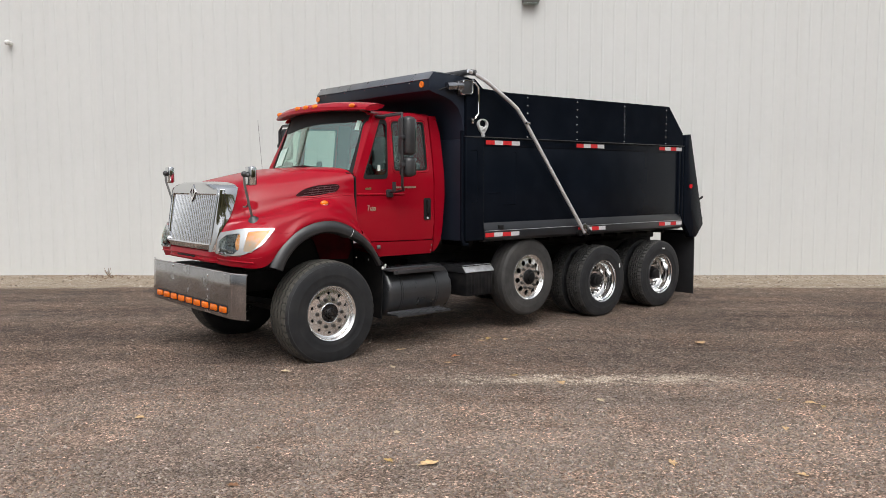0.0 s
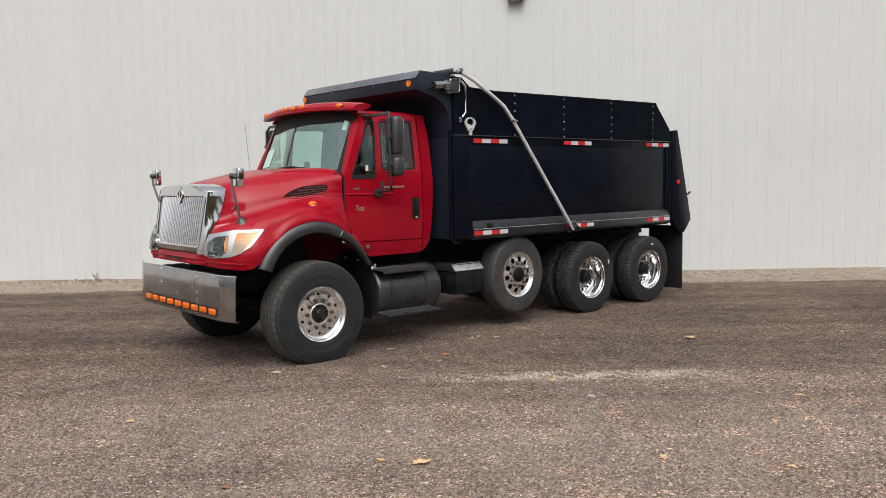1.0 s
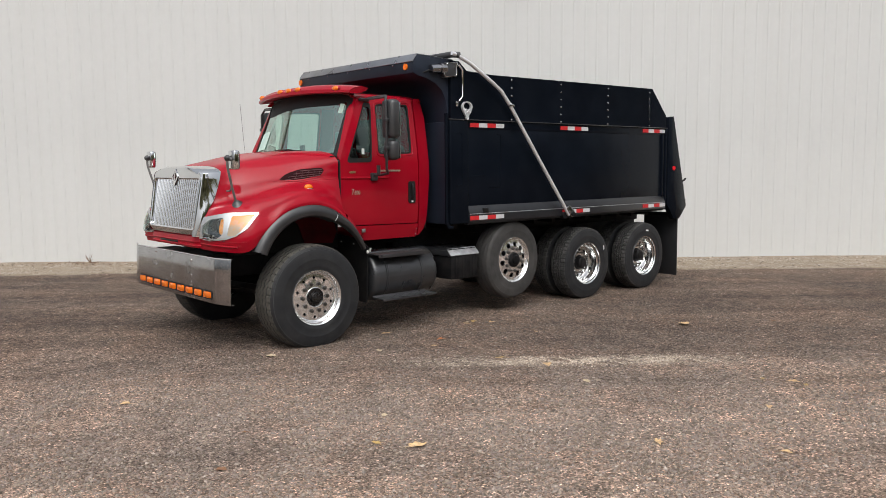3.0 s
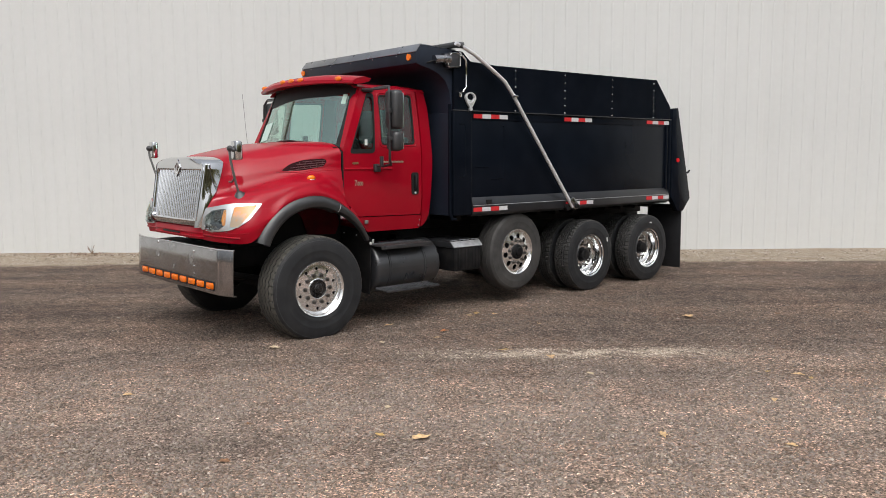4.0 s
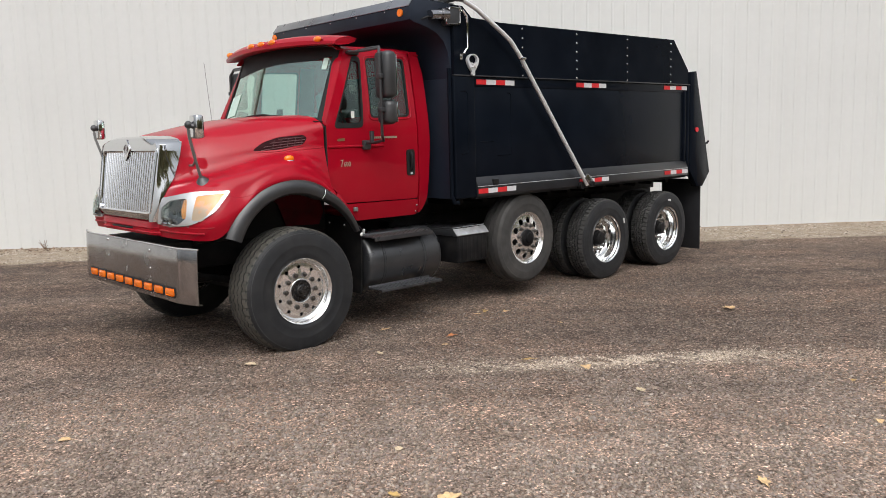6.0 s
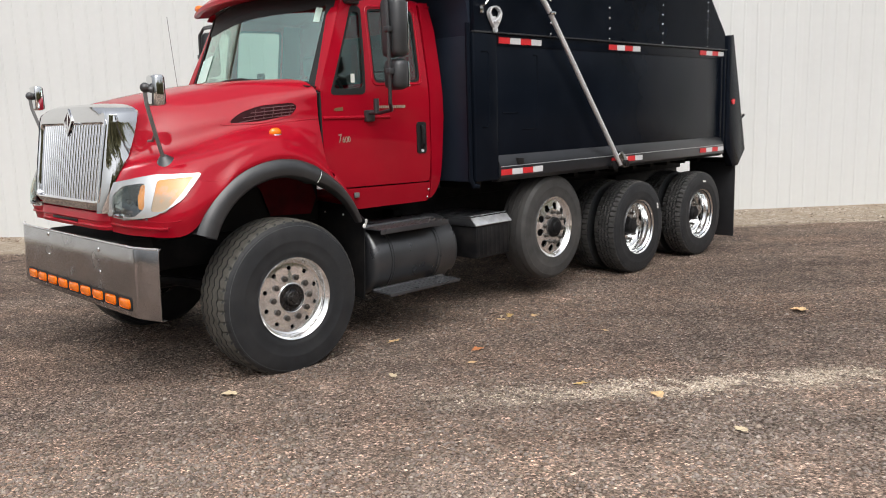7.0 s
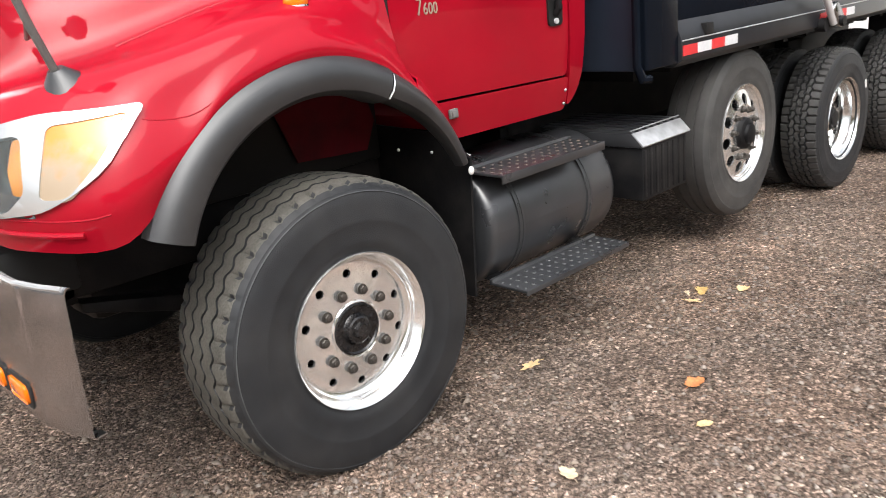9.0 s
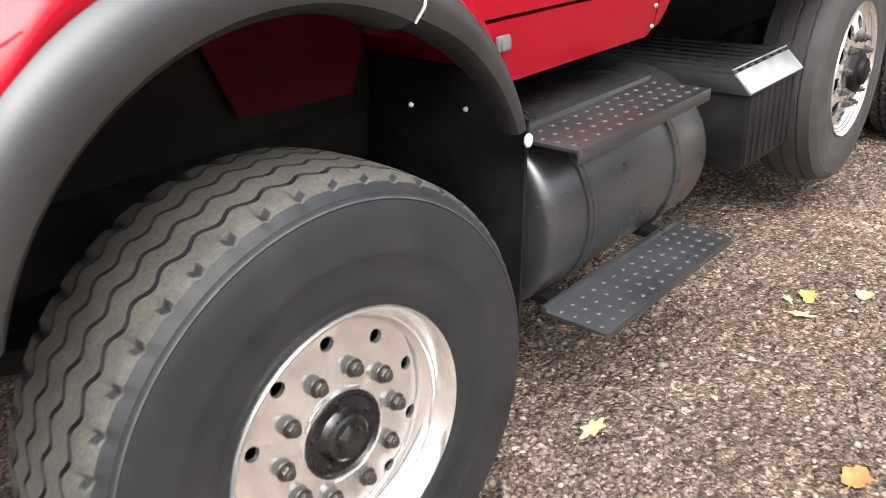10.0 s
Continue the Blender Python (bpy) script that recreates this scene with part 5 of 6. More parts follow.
part("cowl_panel", skin(B(), [[(-0.37 + 0.08 * (1 - y * y) - 0.02, y, 2.015 + 0.035 * (1 - y * y)), (-0.505 + 0.17 * (1 - (y / 0.97) ** 2), y, 2.005 + 0.05 * (1 - y * y))] for y in np.linspace(-0.99, 0.99, 20)], 0.01), DARK, cab)
sticker = skin(B(), [[tuple(np.array(screen(y, t)) + np.array((0.005, 0, 0.003))) for t in (0.10, 0.26, 0.42)] for y in (-0.84, -0.74, -0.64, -0.52)], 0.0015)
part("sticker", sticker, PAPER, cab, "pale green inspection sticker")
part("sticker", skin(B(), [[tuple(np.array(screen(y, t)) + np.array((0.005, 0, 0.003))) for t in (0.70, 0.78, 0.86)] for y in (0.80, 0.83, 0.86)], 0.0015), PAPER, cab, "small pale windscreen tag")
for y0 in (0.18, -0.62):
    a, b = Vector(screen(y0 + 0.35, 0.0)) + Vector((0.03, 0, 0.01)), Vector(screen(y0 - 0.25, 0.03)) + Vector((0.02, 0, 0.012))
    w = part("wiper", tube(B(), [a, (a + b) / 2 + Vector((0.03, 0, 0.025)), b], 0.009, 8), DARK, cab)
    part("wiper_blade", tube(B(), [Vector(screen(y0 - 0.32 + k * 0.11, 0.035)) + Vector((0.012, 0, 0.008)) for k in range(6)], 0.008, 6), DARK, cab)

# sun visor with five marker lamps
def visor_row(y):
    e = abs(y) / 1.03
    f = -0.440 - 0.18 * e ** 2.4
    b = 2.732 - 0.025 * e ** 2
    h = 0.092 - 0.028 * e ** 3
    return [(f - 0.16, y, b + 0.015), (f - 0.02, y, b), (f, y, b + 0.012), (f - 0.004, y, b + h * 0.55), (f - 0.05, y, b + h), (f - 0.16, y, b + h + 0.025), (f - 0.30 + 0.05 * e, y, b + h + 0.028 - 0.02 * e)]


visor = part("sun_visor", skin(B(), [visor_row(y) for y in np.linspace(-1.03, 1.03, 45)], 0.012), RED, truck, "red moulded sun visor over the windscreen", angle=40)
for s in (1, -1):
    ends = visor_row(1.02)
    part("visor_end", sided(prism(B(), [(p[0], p[2]) for p in ends] + [(ends[-1][0] + 0.01, ends[-1][2] - 0.035)], "y", 0.985, 1.024, 0.006), s), RED, visor)
# dark panel added under the visor to stand for its shadow
part("visor_shadow_panel", skin(B(), [[(-0.61 - 0.17 * (abs(y) / 1.03) ** 2.4, y, 2.750 - 0.025 * y * y), (-0.74 - 0.06 * y * y, y * 0.96, 2.68)] for y in np.linspace(-0.93, 0.93, 21)], 0.01), DARK, cab)
for y in (-0.83, -0.20, 0.0, 0.20, 0.83):
    r = visor_row(y)
    c = Vector(r[3]) * 0.72 + Vector(r[4]) * 0.28
    bm = ball(B(), c + Vector((0.0, 0, 0.003)), 0.035, 16, 10, (0.70, 1.9, 0.80))
    part("roof_marker", bm, AMBER, visor, "amber roof marker lamp")
    ball_base = ball(B(), c + Vector((-0.008, 0, 0.002)), 0.036, 16, 10, (0.7, 2.1, 0.8))
    part("marker_seat", ball_base, RED, visor)

# cab inside
part("dashboard", prism(B(), [(-0.55, 1.40), (-0.50, 1.93), (-0.62, 1.98), (-0.85, 1.93), (-0.92, 1.75), (-0.85, 1.40)], "y", -0.92, 0.92, 0.03), SEATM, cab)
for y in (0.52, -0.50):
    seat = part("seat", box(B(), -1.50, -1.02, y - 0.25, y + 0.25, 1.42, 1.58, 0.05, 3), SEATM, cab, "grey cab seat with headrest")
    part("seat_back", box(B(), -1.62, -1.48, y - 0.25, y + 0.25, 1.55, 2.15, 0.05, 3), SEATM, cab)
    part("headrest", box(B(), -1.60, -1.50, y - 0.13, y + 0.13, 2.17, 2.36, 0.04, 3), SEATM, cab)
bm = B()
ring = [Vector((-0.93, 0.50, 1.98)) + 0.22 * (math.cos(a) * Vector((0, 1, 0)) + math.sin(a) * Vector((0.35, 0, 0.94))) for a in (k * math.tau / 28 for k in range(29))]
tube(bm, ring, 0.016, 8)
for k in (3, 14, 25):
    tube(bm, [ring[k], Vector((-0.95, 0.50, 1.96))], 0.014, 6)
tube(bm, [(-0.95, 0.50, 1.96), (-0.80, 0.50, 1.80)], 0.03, 8)
part("steering_wheel", bm, DARK, cab)
part("dash_camera", box(cyl(B(), (-0.62, -0.02, 1.96), (-0.63, -0.02, 2.08), 0.012, 8), -0.655, -0.625, -0.06, 0.03, 2.07, 2.16, 0.01), DARK, cab)

# large side mirrors; the near one is turned further forward on its bracket
for s, fwd in ((1, 0.04), (-1, 0.0)):
    sm = part("side_mirror", sided(box(B(), fwd - 1.015, fwd - 0.885, 1.290, 1.495, 2.205, 2.630, 0.045, 3), s), PLASTIC, truck, "tall black side mirror on a tubular bracket")
    part("convex_mirror", sided(box(B(), fwd - 1.015, fwd - 0.890, 1.300, 1.490, 1.965, 2.190, 0.05, 3), s), PLASTIC, sm)
    part("mirror_glass", sided(box(B(), fwd - 1.022, fwd - 1.014, 1.315, 1.472, 2.23, 2.60, 0.003), s), CHROME, sm)
    part("convex_glass", sided(box(B(), fwd - 1.022, fwd - 1.014, 1.32, 1.468, 1.985, 2.17, 0.003), s), CHROME, sm)
    part("mirror_bracket", sided(tube(B(), [(-0.90, 1.03, 1.80), (-0.905, 1.20, 1.80), (-0.905, 1.335, 1.82), (fwd - 0.885, 1.39, 1.87), (fwd - 0.868, 1.415, 2.0), (fwd - 0.866, 1.420, 2.3), (fwd - 0.868, 1.41, 2.60), (-0.885, 1.34, 2.67), (-0.90, 1.20, 2.675), (-0.88, 0.98, 2.66)], 0.014, 10), s), PLASTIC, sm)
    part("mirror_bracket", sided(tube(B(), [(-0.885, 1.35, 2.66), (-0.84, 1.15, 2.65), (-0.80, 0.95, 2.65)], 0.012, 8), s), PLASTIC, sm)
    part("bracket_foot", sided(box(B(), -0.955, -0.865, 1.045, 1.085, 1.735, 1.825, 0.012), s), PLASTIC, sm)
    part("bracket_foot", sided(box(B(), -0.93, -0.80, 0.930, 0.985, 2.632, 2.672, 0.012), s), PLASTIC, sm)
    for z in (2.10, 2.40):
        part("mirror_clamp", sided(box(B(), fwd - 0.90, fwd - 0.845, 1.385, 1.445, z - 0.022, z + 0.022, 0.008), s), PLASTIC, sm)
    part("bracket_knuckle", sided(cyl(B(), (-0.905, 1.16, 1.80), (-0.905, 1.16, 1.91), 0.022, 12), s), PLASTIC, sm)

# antenna on the far fender side
part("antenna", tube(B(), [(-0.36, -0.93, 1.96), (-0.345, -0.955, 2.3), (-0.33, -0.985, 2.70)], 0.0026, 6), GREYP, truck, "thin grey whip antenna")


# writing on the door
def writing(text, at, size, material, parent, thick=0.002, stretch=1.0):
    cu = bpy.data.curves.new("lettering", "FONT")
    cu.body, cu.size, cu.extrude, cu.space_character = text, size, thick, 1.05
    tmp = bpy.data.objects.new("lettering", cu)
    scene.collection.objects.link(tmp)
    bpy.context.view_layer.update()
    me = bpy.data.meshes.new_from_object(tmp.evaluated_get(bpy.context.evaluated_depsgraph_get()))
    bpy.data.objects.remove(tmp)
    me.materials.append(material)
    o = new("lettering", me)
    o.parent = parent
    o.matrix_basis = at @ Matrix.Diagonal((stretch, 1, 1, 1))
    return o


door_l = next(o for o in truck.children if o.name == "door")
LETTER = mat("silver_lettering", (0.42, 0.37, 0.28), 0.35, 0.3, spread=0.1, scale=60)
facing = Matrix(((-1, 0, 0, 0), (0, 0, 1, 0), (0, 1, 0, 0), (0, 0, 0, 1)))
writing("7", Matrix.Translation((-0.605, 1.0545, 1.585)) @ facing, 0.092, LETTER, door_l, stretch=0.7)
writing("600", Matrix.Translation((-0.642, 1.0545, 1.585)) @ facing, 0.064, LETTER, door_l, stretch=0.8)
bm = B()
for k in range(13):
    x = -0.985 - k * 0.0245
    box(bm, x - 0.019, x, 1.051, 1.0575, 1.838, 1.858)
part("name_bar", bm, LETTER, door_l, smooth=False)
bm = prism(B(), [(-0.575, 1.83), (-0.59, 1.845), (-0.66, 1.85), (-0.66, 1.825), (-0.60, 1.822)], "y", 1.051, 1.057)
part("series_badge", bm, mat("tarnished_gold_badge", (0.25, 0.17, 0.08), 0.4, 0.5), door_l)
part("window_label", box(B(), -0.795, -0.758, 1.043, 1.046, 2.035, 2.10), WHITE, door_l, "white label inside the quarter window")

# fuel tank with steps
def ring_profile(cx, cz, r, n=40):
    return [(cx + r * math.cos(a), cz + r * math.sin(a)) for a in (k * math.tau / n for k in range(n))]


TY, TZ, TR = 0.855, 0.625, 0.292
for s in (1, -1):
    bm = B()
    rows = []
    for x, k in ((-0.842, 0.0), (-0.842, 0.80), (-0.846, 0.90), (-0.860, 0.965), (-0.885, 1.0), (-1.75, 1.0), (-1.778, 0.965), (-1.793, 0.90), (-1.797, 0.80), (-1.797, 0.0)):
        rows.append([(x, y, z) for y, z in ring_profile(TY, TZ, max(TR * k, 0.001), 48)])
        rows[-1].append(rows[-1][0])
    tank = part("fuel_tank", sided(skin(bm, rows), s), TANKM, truck, "satin black cylindrical fuel tank with steps")
    for x in (-1.03, -1.55):
        rows = [[(x + dx, y, z) for y, z in ring_profile(TY, TZ, TR + dr, 48)] for dx, dr in ((-0.020, 0.001), (-0.018, 0.008), (-0.007, 0.008), (-0.005, 0.004), (0.005, 0.004), (0.007, 0.008), (0.018, 0.008), (0.020, 0.001))]
        for r in rows:
            r.append(r[0])
        part("tank_strap", sided(skin(B(), rows), s), TANKM, tank)
        part("tank_bracket", sided(box(B(), x - 0.035, x + 0.035, 0.46, 0.62, 0.33, 0.95, 0.01), s), FRAME, tank)

    def tread_plate(x0, x1, y0, y1, z, lip, parent, name, label, stud_mat):
        bm = prism(B(), [(y0 - 0.008, z - 0.012), (y1 - 0.005, z - 0.012), (y1 - 0.005, z - lip), (y1 + 0.002, z - lip), (y1 + 0.002, z), (y0 + 0.012, z), (y0 + 0.010, z + 0.014), (y0 - 0.008, z + 0.014)], "x", x0, x1, 0.0015)
        o = part(name, sided(bm, s), TANKM, parent, label)
        nx, ny = int((x1 - x0) / 0.054), max(int((y1 - y0) / 0.050), 2)
        stud = None
        for i in range(nx):
            for j in range(ny):
                at = (x0 + (i + 0.5) * (x1 - x0) / nx, s * (y0 + 0.02 + (j + 0.5) * (y1 - y0 - 0.03) / ny), z)
                if stud:
                    again(stud, o, at)
                else:
                    stud = part("stud", cyl(B(), (0, 0, -0.002), (0, 0, 0.004), 0.0125, 10, 0.007), stud_mat, o, at=at)
        return o
    tread_plate(-1.600, -0.85, 0.985, 1.215, 0.900, 0.040, truck, "upper_step", "black studded step plate on the tank", STUDM)
    tread_plate(-1.600, -0.82, 1.125, 1.335, 0.408, 0.024, truck, "lower_step", "black studded step plate below the tank", GREYSTUD)
    part("tank_cover", sided(box(B(), -1.66, -0.87, 0.66, 0.975, 0.888, 0.905, 0.006), s), TANKM, tank)
    for x in (-0.92, -1.52):
        part("step_bracket", sided(prism(B(), [(0.70, 0.40), (1.16, 0.375), (1.16, 0.395), (0.70, 0.45)], "x", x - 0.03, x + 0.03), s), FRAME, tank)
    part("filler_cap", sided(cyl(B(), (-0.93, 0.93, 0.90), (-0.93, 0.945, 0.955), 0.012, 12), s), WHITE, tank)
    # box behind the tank with a ribbed lid
    bb = part("battery_box", sided(box(B(), -2.415, -1.968, 0.55, 1.192, 0.50, 0.795, 0.012), s), FRAME, truck, "black box with ribbed step lid behind the tank")
    part("box_lid", sided(prism(B(), [(0.50, 0.788), (1.203, 0.788), (1.203, 0.800), (1.140, 0.857), (0.50, 0.857)], "x", -2.43, -1.955, 0.004), s), TANKM, bb)
    # pale strip on the lid's chamfer, its sky reflection put into the colour
    part("lid_edge", sided(prism(B(), [(1.202, 0.792), (1.209, 0.800), (1.143, 0.865), (1.136, 0.860)], "x", -2.432, -1.953, 0.002), s), LIDM, bb, "pale lid edge, sky reflection painted in")
    for k in range(8):
        x = -2.39 + k * 0.057
        part("box_rib", sided(box(B(), x - 0.012, x + 0.012, 1.189, 1.195, 0.52, 0.775, 0.002), s), FRAME, bb)
    part("lid_line", sided(tube(B(), [(-2.432, 1.131, 0.8765), (-1.953, 1.131, 0.8765)], 0.004, 6), s), LIDM, bb)
    for k in range(7):
        x = -2.40 + k * 0.070
        part("lid_rib", sided(prism(B(), [(0.52, 0.855), (1.136, 0.855), (1.130, 0.869), (1.120, 0.874), (0.52, 0.874)], "x", x - 0.018, x + 0.018, 0.004), s), TANKM, bb)

# dump body
dump = part("dump_body", box(B(), -6.50, -1.90, -1.20, 1.20, 1.19, 1.25, 0.01), BLACK, truck, "black steel dump body with raised sideboards")
for x in np.linspace(-6.3, -2.2, 12):
    part("floor_beam", box(B(), x - 0.035, x + 0.035, -1.02, 1.02, 1.10, 1.19), FRAME, dump)


def tape(x0, n, z, y, s, block=0.1475, first=0):
    for k in range(n):
        bm = box(B(), x0 - (k + 1) * block, x0 - k * block, *sorted((s * y, s * (y + 0.003))), z - 0.026, z + 0.026)
        part("reflective_tape", bm, TAPE_R if (k + first) % 2 == 0 else TAPE_W, dump, smooth=False)


for s in (1, -1):
    part("side_panel", sided(box(B(), -6.42, -2.15, 1.195, 1.262, 1.25, 2.40, 0.004), s), BLACK, dump)
    part("front_post", sided(box(B(), -2.185, -1.885, 1.19, 1.284, 1.19, 2.445, 0.014, 3), s), BLACK, dump)
    part("rear_post", sided(box(B(), -6.440, -6.385, 1.19, 1.290, 1.19, 2.445, 0.008), s), BLACK, dump)
    part("rear_rib", sided(box(B(), -6.36, -6.31, 1.258, 1.280, 1.39, 2.36, 0.008), s), BLACK, dump)
    part("top_rail", sided(box(B(), -6.386, -2.184, 1.19, 1.268, 2.345, 2.447, 0.003), s), BLACK, dump)
    part("rail_lip", sided(box(B(), -6.44, -1.885, 1.262, 1.290, 2.447, 2.458, 0.002), s), TANKM, dump)
    part("rub_rail", sided(prism(B(), [(1.19, 1.405), (1.263, 1.405), (1.300, 1.305), (1.300, 1.205), (1.25, 1.17), (1.19, 1.17)], "x", -6.386, -2.184, 0.004), s), RAIL, dump, "sloped lower rail of the dump side")
    part("sideboard", sided(plate(B(), [(-1.90, 2.458), (-1.90, 3.14), (-2.03, 3.14), (-2.16, 3.035), (-2.6, 3.015), (-6.02, 3.035), (-6.395, 2.645), (-6.395, 2.458)], [], 0.045, lambda u, v, d: (u, 1.280 - d, v)), s), BLACK, dump, "black raised sideboard with rivet rows")
    for x in (-2.94, -3.90, -4.93, -5.947):
        for z in np.linspace(2.475, 2.975, 6):
            if "rivet" not in bpy.data.meshes:
                part("rivet", ball(B(), (0, 0, 0), 0.011, 8, 6, (1, 0.7, 1)), CHROME, dump, "bright rivet", at=(x, s * 1.282, z))
            else:
                again(bpy.data.objects["rivet"], dump, (x, s * 1.282, z))
    for x, z in ((-2.222, 2.392), (-3.905, 2.396), (-5.800, 2.402)):
        tape(x, 4, z, 1.2695, s)
    for x, z in ((-2.190, 1.254), (-3.92, 1.258), (-5.790, 1.262)):
        tape(x, 4, z, 1.301, s)
    # pressed outlines on post and panel, small stiffener
    for nm, y, line in (("post_outline", 1.2845, [(-1.975, 2.29), (-2.05, 2.295), (-2.075, 2.27), (-2.075, 1.69), (-2.05, 1.66), (-1.975, 1.655)]), ("access_outline", 1.2625, [(-2.70, 2.285), (-2.745, 2.285), (-2.757, 2.27), (-2.757, 1.64), (-2.745, 1.625), (-2.53, 1.622)]), ("access_seam", 1.2625, [(-2.26, 1.775), (-2.40, 1.772), (-2.48, 1.775)])):
        part(nm, sided(tube(B(), [(x, y, z) for x, z in line], 0.006, 6), s), BLACK, dump)
    part("rail_edge", sided(tube(B(), [(-6.384, 1.2995, 1.304), (-2.186, 1.2995, 1.304)], 0.004, 6), s), LIDM, dump)
    part("rail_block", sided(box(B(), -2.50, -2.42, 1.245, 1.31, 1.31, 1.37, 0.006), s), FRAME, dump)
    part("corner_tube", sided(tube(B(), [(-1.855, 1.245, 2.52), (-1.855, 1.245, 1.22), (-1.875, 1.26, 1.155), (-1.925, 1.27, 1.15)], 0.022, 10), s), BLACK, dump)
    # tailgate post plate with lamp
    part("tailgate_post", sided(prism(B(), [(-6.445, 2.625), (-6.585, 2.640), (-6.93, 1.42), (-6.985, 1.22), (-6.80, 1.025), (-6.64, 1.025), (-6.50, 1.20), (-6.445, 1.26)], "y", 1.215, 1.302, 0.008), s), BLACK, dump)
    part("marker_lamp", sided(cyl(B(), (-6.600, 1.302, 1.83), (-6.600, 1.318, 1.83), 0.034, 18), s), REDLENS, dump, "round red side marker lamp")
    bm = tube(B(), [(-6.86, 1.24, 1.62), (-6.98, 1.25, 1.63), (-7.03, 1.25, 1.66)], 0.016, 8)
    tube(bm, [(-6.91, 1.25, 1.60), (-6.95, 1.25, 1.56), (-6.96, 1.25, 1.50)], 0.014, 8)
    part("tailgate_latch", sided(bm, s), FRAME, dump)
    part("tailgate_hook", sided(box(B(), -7.03, -6.92, 1.20, 1.27, 1.18, 1.34, 0.02), s), FRAME, dump)
    # grab rod and tarp hook at the front corner
    part("grab_rod", sided(tube(B(), [(-1.985, 1.29, 3.085), (-1.985, 1.335, 3.08), (-2.035, 1.34, 3.03), (-2.035, 1.34, 2.72), (-1.99, 1.335, 2.67), (-1.99, 1.29, 2.665)], 0.012, 8), s), CHROME, dump, "bright grab rod")
    for z in (3.10, 2.635):
        part("rod_foot", sided(box(B(), -2.005, -1.968, 1.287, 1.297, z - 0.03, z + 0.03, 0.008), s), CHROME, dump)
    hook_o = [(-2.134 + 0.084 * math.cos(a) * (1 - 0.42 * (math.sin(a) < 0) * -math.sin(a)), 2.60 + (0.068 if math.sin(a) > 0 else 0.115) * math.sin(a)) for a in (k * math.tau / 28 for k in range(28))]
    hook_i = [(-2.134 + 0.060 * math.cos(a), 2.612 + 0.045 * math.sin(a)) for a in (k * math.tau / 16 for k in range(16))]
    part("tie_down", sided(plate(B(), hook_o, [hook_i], 0.03, lambda u, v, d: (u, 1.322 - d, v)), s), TUBE, dump, "chrome tie-down ring bracket")
    part("tie_down_bar", sided(tube(tube(B(), [(-2.165, 1.33, 2.575), (-2.10, 1.332, 2.53)], 0.008, 8), [(-2.10, 1.33, 2.575), (-2.165, 1.332, 2.53)], 0.008, 8), s), TUBE, dump)
    part("tie_down_foot", sided(cyl(B(), (-2.134, 1.30, 2.47), (-2.134, 1.325, 2.47), 0.022, 12), s), TUBE, dump)

# headboard, rolled forward into the cab shield
curve = [(-1.89, 2.42), (-1.885, 2.55), (-1.86, 2.68), (-1.80, 2.79), (-1.70, 2.865), (-1.58, 2.91), (-1.42, 2.945), (-1.372, 2.965)]
outer = [(-1.365, 2.965), (-1.365, 3.09), (-1.430, 3.175), (-1.98, 3.155), (-1.98, 2.42)]
part("headboard", box(B(), -1.93, -1.885, -1.24, 1.24, 1.19, 2.425, 0.01), MATTBLACK, dump)
part("cab_shield", prism(B(), curve + outer, "y", -1.232, 1.232, 0.004), MATTBLACK, dump, "black cab shield over the cab roof", angle=28)
# separate grey plate that paints the sky sheen on the black shield
part("shield_top", prism(B(), [(-1.363, 3.093), (-1.430, 3.180), (-1.97, 3.160), (-1.97, 3.165), (-1.427, 3.188), (-1.357, 3.097)], "y", -1.228, 1.228, 0.001), SHIELDT, dump, "top of the black cab shield, sky sheen painted grey")
for y in (1.10, -1.195):
    part("shield_marker", cyl(B(), (-1.366, y, 3.040), (-1.349, y, 3.040), 0.037, 18), AMBER, dump, "round amber marker light")
for y in np.linspace(-1.0, 0.86, 5):
    part("shield_screw", ball(B(), (-1.363, y, 3.075), 0.008, 8, 6), CHROME, dump)
part("tailgate", box(B(), -6.60, -6.50, -1.21, 1.21, 1.18, 2.55, 0.01), BLACK, dump)

# tarp arm, motor and roll
arm = part("tarp_arm", tube(B(), [(-3.985, 1.365, 1.215), (-3.476, 1.365, 1.839), (-2.80, 1.365, 2.675), (-2.66, 1.365, 2.82), (-2.52, 1.365, 2.905), (-2.152, 1.365, 3.108), (-1.93, 1.36, 3.195), (-1.85, 1.36, 3.212)], 0.0235, 14), TUBE, truck, "bent aluminium tarp arm beside the dump body")
part("tarp_arm", tube(B(), [(-3.985, -1.365, 1.215), (-3.476, -1.365, 1.839), (-2.80, -1.365, 2.675), (-2.52, -1.365, 2.905), (-2.152, -1.365, 3.108), (-1.93, -1.36, 3.190)], 0.030, 12), TUBE, truck, "bent aluminium tarp arm beside the dump body")
part("arm_foot", prism(B(), rounded([(-3.90, 1.31), (-4.02, 1.175), (-4.09, 1.20), (-4.07, 1.27), (-3.96, 1.36)], 0.03, 4), "y", 1.345, 1.395, 0.006), STEEL, arm)
part("arm_pivot", cyl(cyl(B(), (-4.035, 1.29, 1.225), (-4.035, 1.415, 1.225), 0.034, 16), (-3.93, 1.28, 1.21), (-3.93, 1.345, 1.21), 0.045, 16), FRAME, arm)
part("arm_clamp", box(B(), -2.865, -2.80, 1.325, 1.405, 2.63, 2.66, 0.008), CHROME, arm)
